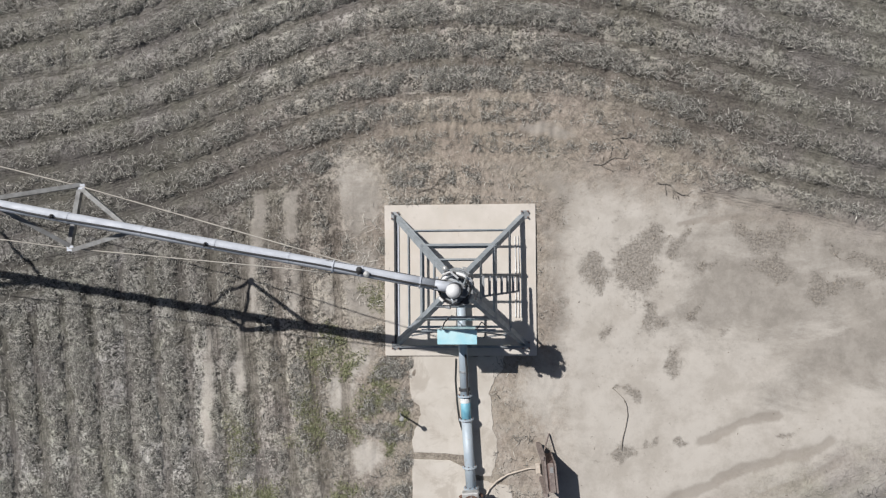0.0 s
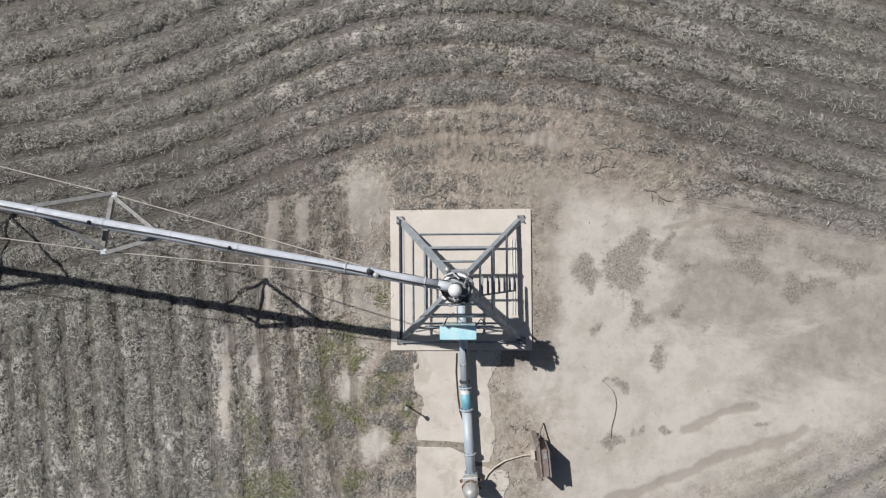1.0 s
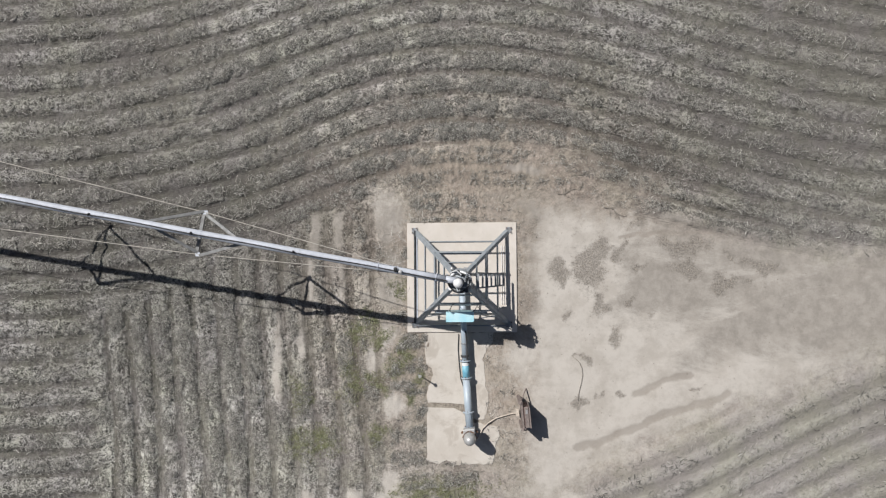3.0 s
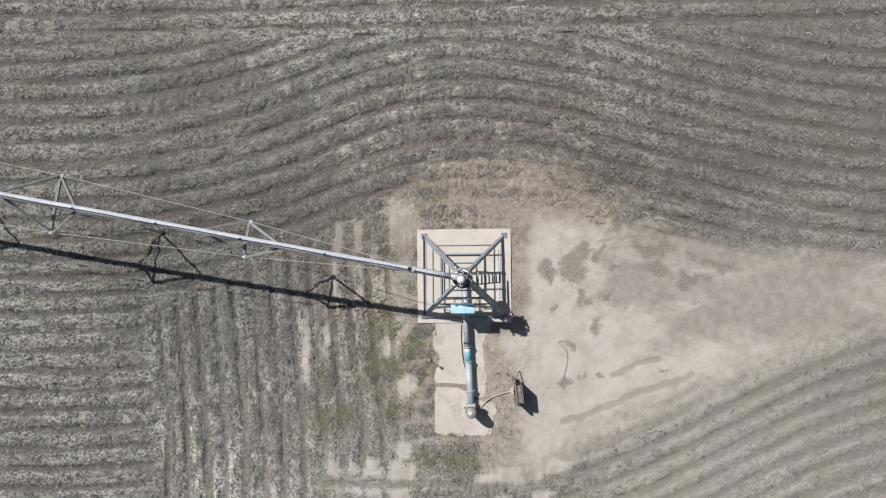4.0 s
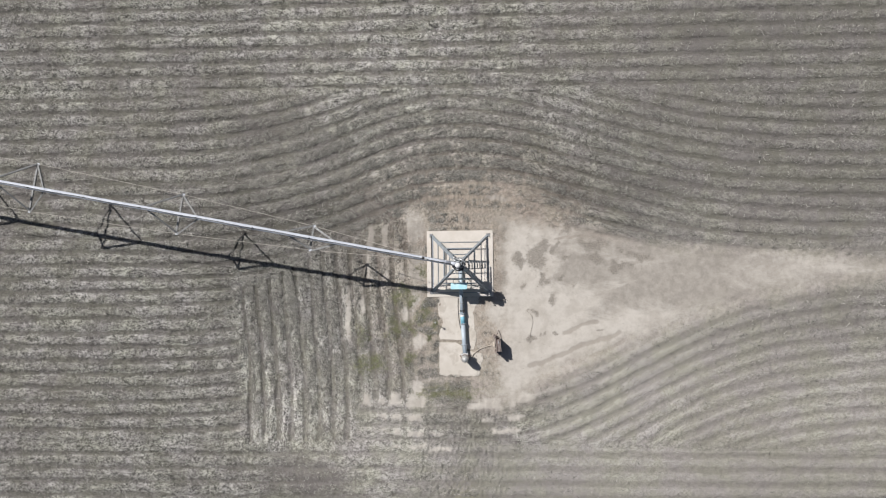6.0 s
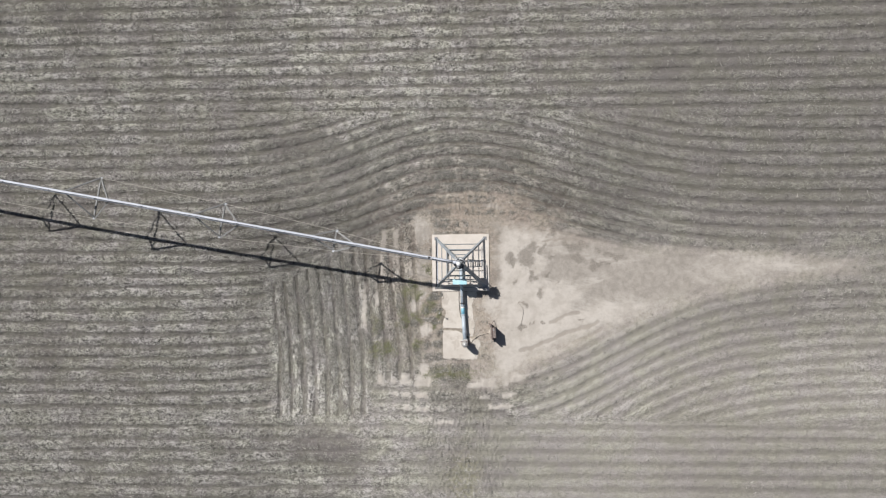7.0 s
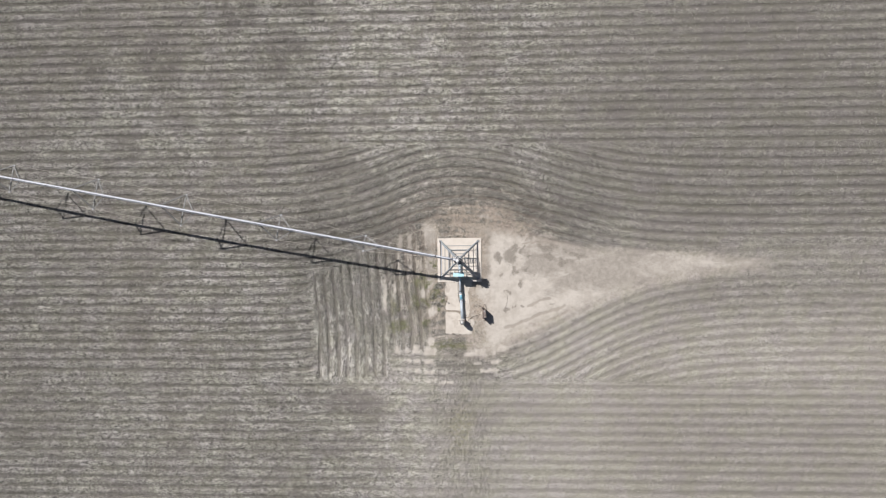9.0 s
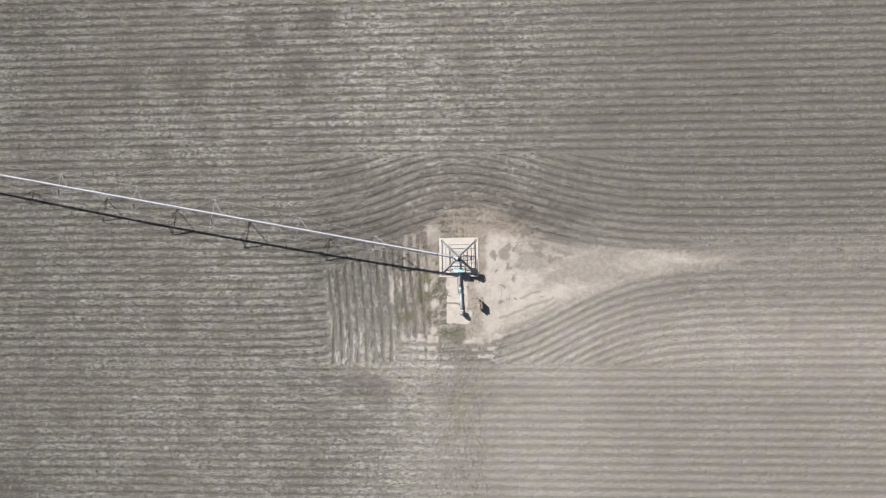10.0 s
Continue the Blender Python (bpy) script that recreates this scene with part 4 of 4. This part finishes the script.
for k in range(18):
    d = 1.74 + k * 2.85
    p = on_arm(d)
    part("sprinkler_outlet", tube([p + Vector((0, 0, 0.08)), p + Vector((0, 0, 0.14)), p + SIDE * 0.03 + Vector((0, 0, 0.165)), p + SIDE * 0.06 + Vector((0, 0, 0.15))], 0.022, 8), RUBBER, span)
part("power_cable", tube([on_arm(d, 0.03 + 0.012 * math.sin(d * 1.9), pipe_height(d) + 0.105) for d in np.arange(0.3, LENGTH, 0.45)], 0.017, 6), RUBBER, span, "black cable along the pipe")

# truss sets: distance from the pivot, half width, height of the bottom nodes
TRUSS = [(7.46, 0.61, 3.6), (14.5, 1.02, 3.42), (22.4, 1.25, 3.42), (29.76, 1.22, 3.55), (36.86, 1.08, 3.68), (44.4, 0.68, 3.95)]
for d, half, z in TRUSS:
    north, south = on_arm(d, -half, z), on_arm(d, half, z)
    brace = part("truss_strut", angle_iron(north, south, 0.09, 0.008), STRUT, span)
    for node in (north, south):
        part("node_plate", box(node, (0.13, 0.11, 0.02), 0.004), PIPE, brace)
        for e in (-1.4, 1.4):
            part("truss_diagonal", angle_iron(node, on_arm(d + e, 0, pipe_height(d + e) - 0.09), 0.082, 0.008), STRUT, span)
for s in (-1, 1):
    nodes = [on_arm(1.95, s * 0.1, pipe_height(1.95) - 0.03)] + [on_arm(d, s * half, z) for d, half, z in TRUSS] + [on_arm(51.2, s * 0.1)]
    for a, b in zip(nodes, nodes[1:]):
        mid = (a + b) / 2 - Vector((0, 0, 0.02))
        part("truss_rod", tube([a, mid, b], 0.0125, 6), ROD, span)

# ---------------------------------------------------------------- control panel on the south side
panel = thing("control_panel", "pale blue steel pivot control panel on the tower", "control panel")
part("cabinet", box((-0.03, -1.18, 1.15), (0.8, 0.28, 0.98), 0.012), CYAN, panel)
part("rain_hood", box((-0.03, -1.18, 1.67), (0.86, 0.33, 0.035), 0.01, (radians(4), 0, 0)), CYAN, panel)
part("door", box((-0.03, -1.33, 1.15), (0.72, 0.018, 0.88), 0.006), CYAN, panel)
part("door_handle", box((0.26, -1.35, 1.15), (0.03, 0.03, 0.12), 0.006), DARK, panel)
for z in (0.8, 1.5):
    reach = 1.2 if z < 1 else 0.82
    part("mounting_rail", angle_iron((-reach, -1.03, z), (reach, -1.03, z), 0.05, 0.006), GALV, panel)
part("feed_conduit", tube([(-0.3, -1.05, 1.64), (-0.34, -0.98, 1.8), (-0.3, -0.86, 1.78), (-0.24, -0.8, 1.5), (-0.2, -0.82, 1.0), (-0.2, -0.85, 0.1)], 0.013, 8), DARK, panel)
part("feed_conduit", tube([(0.33, -1.05, 1.6), (0.42, -0.98, 1.8), (0.5, -0.85, 1.75), (0.62, -1.0, 1.2), (0.6, -1.25, 0.5), (0.55, -1.4, 0.09)], 0.011, 8), RUBBER, panel)

# ---------------------------------------------------------------- supply pipe
supply = thing("supply_pipe", "blue-grey flanged steel supply pipe along the ground", "water pipe")
Z = 0.30
smooth(part("riser_elbow", tube([(0, 0, 0.42), (0, -0.02, 0.36), (0.0, -0.08, 0.31), (0.01, -0.2, Z)], 0.115, 18), GREYPIPE, supply))
smooth(part("pipe_length", tube([(0.01, -0.2, Z), (0.10, -2.75, Z)], 0.105, 18), GREYPIPE, supply))
smooth(part("pipe_length", tube([(0.105, -2.78, Z), (0.13, -3.3, Z)], 0.118, 18), BLUE, supply, "bright blue pipe section"))
smooth(part("pipe_length", tube([(0.13, -3.3, Z), (0.235, -5.0, Z)], 0.122, 18), GREYPIPE, supply))
for y, x in ((-2.74, 0.1), (-3.3, 0.13), (-4.42, 0.2), (-4.92, 0.23)):
    flange = part("flange", lathe([(0.1, -0.02), (0.175, -0.02), (0.175, 0.02), (0.1, 0.02)], (x, y, Z), 18, (0.04, -1, 0)), GREYPIPE, supply)
    for k in range(8):
        a = 2 * math.pi * k / 8 + 0.2
        part("flange_bolt", tube([(x + 0.148 * math.cos(a), y - 0.04, Z + 0.148 * math.sin(a)), (x + 0.148 * math.cos(a), y + 0.04, Z + 0.148 * math.sin(a))], 0.012, 6), RUST, flange)

part("pipe_clamp", tube([(0.092, -2.55, Z), (0.095, -2.62, Z)], 0.135, 16), DARK, supply, "dark coupling clamp")
part("pipe_clamp", tube([(0.078, -2.15, Z), (0.079, -2.19, Z)], 0.122, 16), WORN, supply)
part("strapped_cable", tube([(0.12, -1.75, Z + 0.09), (0.15, -2.1, Z + 0.085), (0.155, -2.4, Z + 0.09), (0.17, -2.7, Z + 0.11), (0.2, -2.8, Z + 0.07)], 0.026, 8), RUBBER, supply, "black cable strapped along the pipe")
part("paint_patch", tube([(0.103, -2.79, Z), (0.108, -2.9, Z)], 0.121, 18), WHITE, supply, "chipped white band")

valve = thing("inlet_valve", "upright inlet valve with rusty flange and pale domed cap", "valve")
smooth(part("valve_body", lathe([(0.17, 0.05), (0.19, 0.1), (0.18, 0.5), (0.15, 0.62), (0.15, 0.85)], (0.24, -5.12, 0), 20), GREYPIPE, valve))
part("valve_flange", lathe([(0.15, 0), (0.21, 0), (0.21, 0.04), (0.15, 0.04)], (0.24, -5.12, 0.62), 20), RUST, valve)
part("valve_flange", lathe([(0.15, 0), (0.22, 0), (0.22, 0.035), (0.15, 0.035)], (0.24, -5.12, 0.86), 20), RUST, valve)
smooth(part("valve_cap", lathe([(0.2, 0), (0.2, 0.12), (0.18, 0.24), (0.14, 0.33), (0.08, 0.385), (0.02, 0.4)], (0.24, -5.12, 0.9), 22), CAP, valve, "pale cast domed cap"))
for dx, dy, turn in ((-0.24, 0.12, 0.4), (0.22, 0.16, -0.5), (-0.2, -0.02, 1.1), (0.2, -0.05, 0.2)):
    part("clamp_lug", box((0.24 + dx, -5.12 + dy, 0.66), (0.09, 0.06, 0.08), 0.012, (0.1, 0.2, turn)), RUST, valve)
for k in range(8):
    a = 2 * math.pi * k / 8
    part("flange_bolt", lathe([(0.018, 0), (0.018, 0.05), (0.008, 0.055)], (0.24 + 0.2 * math.cos(a), -5.12 + 0.2 * math.sin(a), 0.885), 6), WORN, valve)
part("valve_bonnet", box((0.22, -4.97, 0.72), (0.38, 0.24, 0.2), 0.03, (0.05, 0.0, 0.08)), CAP, valve, "grey cast bonnet stained with rust")
part("inlet_stub", tube([(0.235, -4.95, Z), (0.24, -5.1, Z)], 0.13, 16), RUST, valve)

# ---------------------------------------------------------------- meter stand
stand = thing("meter_stand", "weathered timber meter stand with a grey box", "meter stand")
part("backboard", box((1.92, -4.36, 0.62), (0.045, 0.92, 1.0), 0.006, (0, 0, radians(5))), WOOD, stand)
for y in (-3.95, -4.77):
    part("stand_post", box((1.87 - (y + 4.36) * 0.09, y, 0.56), (0.09, 0.08, 1.2), 0.008), WOOD, stand)
meter = part("meter_box", box((2.04, -4.4, 0.68), (0.17, 0.62, 0.8), 0.012, (0, 0, radians(5))), REDWOOD, stand)
part("meter_hood", box((2.05, -4.4, 1.1), (0.12, 0.66, 0.025), 0.006, (0, radians(6), radians(5))), WOOD, meter)
part("meter_label", box((2.04, -4.22, 1.118), (0.07, 0.12, 0.006), 0.0, (0, radians(6), radians(5))), CAP, meter)
part("side_board", box((2.15, -4.42, 0.6), (0.04, 0.66, 1.0), 0.006, (0, 0, radians(5))), WOOD, stand, "pale split side board")
part("foot_plank", box((2.0, -4.86, 0.05), (0.3, 0.09, 0.06), 0.008, (0, 0, radians(-28))), WOOD, stand)
part("foot_plank", box((2.12, -4.98, 0.045), (0.26, 0.07, 0.05), 0.008, (0, 0, radians(35))), WOOD, stand)
part("cable_box", box((1.8, -4.42, 0.3), (0.11, 0.24, 0.16), 0.01, (0, 0, radians(5))), HOSE, stand, "dusty beige cable box")
part("loose_pole", tube([(2.1, -3.7, 0.03), (1.9, -3.98, 0.7), (1.86, -4.05, 0.9)], 0.02, 8), WOOD, stand)

hose = part("conduit", tube([(0.5, -5.4, 0.08), (0.55, -5.25, 0.07), (0.66, -5.02, 0.07), (0.85, -4.83, 0.065), (1.1, -4.68, 0.05), (1.35, -4.6, 0.05), (1.6, -4.53, 0.05), (1.84, -4.5, 0.09)], 0.021, 8), HOSE)
tagged(hose, "dusty brown conduit looping over the ground to the valve", "conduit")
smooth(hose)
cable = part("ground_cable", tube([(-0.12, -1.9, 0.05), (-0.14, -2.4, 0.045), (-0.1, -3.0, 0.045), (-0.05, -3.4, 0.05), (0.02, -3.62, 0.045)], 0.014, 6), RUBBER)
tagged(cable, "thin dark cable lying beside the supply pipe", "cable")

# ---------------------------------------------------------------- marker post
post = thing("marker_post", "short leaning metal marker post with a cap", "post")
part("shaft", tube([(-1.49, -3.25, -0.05), (-1.36, -3.18, 0.78)], 0.02, 8), WORN, post)
part("post_cap", lathe([(0.03, 0), (0.055, 0.02), (0.055, 0.07), (0.03, 0.1)], (-1.355, -3.18, 0.74), 12), CAP, post, "pale cap")


# ---------------------------------------------------------------- dry branches blown in from the field
def dry_branch(at, size, turn, seed):
    rnd = random.Random(seed)
    branch = thing("dry_branch", "dry grey forked branch lying on the soil", "branch", "loose branches", at=(at[0], at[1], 0))
    branch.rotation_euler = (0, 0, turn)
    spine = [Vector((size * (k / 5 - 0.5), 0.06 * size * math.sin(k * 1.7 + seed), 0.04 + 0.01 * rnd.random())) for k in range(6)]
    part("stem", tube(spine, 0.011, 6), TWIGWOOD, branch)
    for k in range(7):
        a = spine[rnd.randrange(1, 5)]
        w = rnd.uniform(0.5, 1.1) * rnd.choice((-1, 1))
        length = size * rnd.uniform(0.2, 0.42)
        tip = a + Vector((math.cos(w), math.sin(w), 0.12 * rnd.random())) * length
        mid = (a + tip) / 2 + Vector((0, 0.05 * length * rnd.uniform(-1, 1), 0.03))
        part("twig", tube([a, mid, tip], 0.006, 5), TWIGWOOD, branch)


for at, size, turn, seed in (((3.65, 2.85), 0.9, 0.2, 3), ((5.1, 2.15), 0.8, -0.5, 5), ((-0.6, 2.35), 1.0, 0.5, 8), ((3.95, 3.4), 0.6, 0.15, 12)):
    dry_branch(at, size, turn, seed)

vine = part("dry_vine", tube([(3.63, -2.61, 0.03), (3.75, -2.72, 0.03), (3.88, -2.85, 0.03), (3.95, -3.02, 0.03), (3.97, -3.25, 0.03), (3.92, -3.53, 0.03), (3.85, -3.78, 0.03), (3.81, -4.08, 0.03)], 0.008, 6), TWIGWOOD)
tagged(vine, "thin dry vine stem curling over the sand", "vine stem")
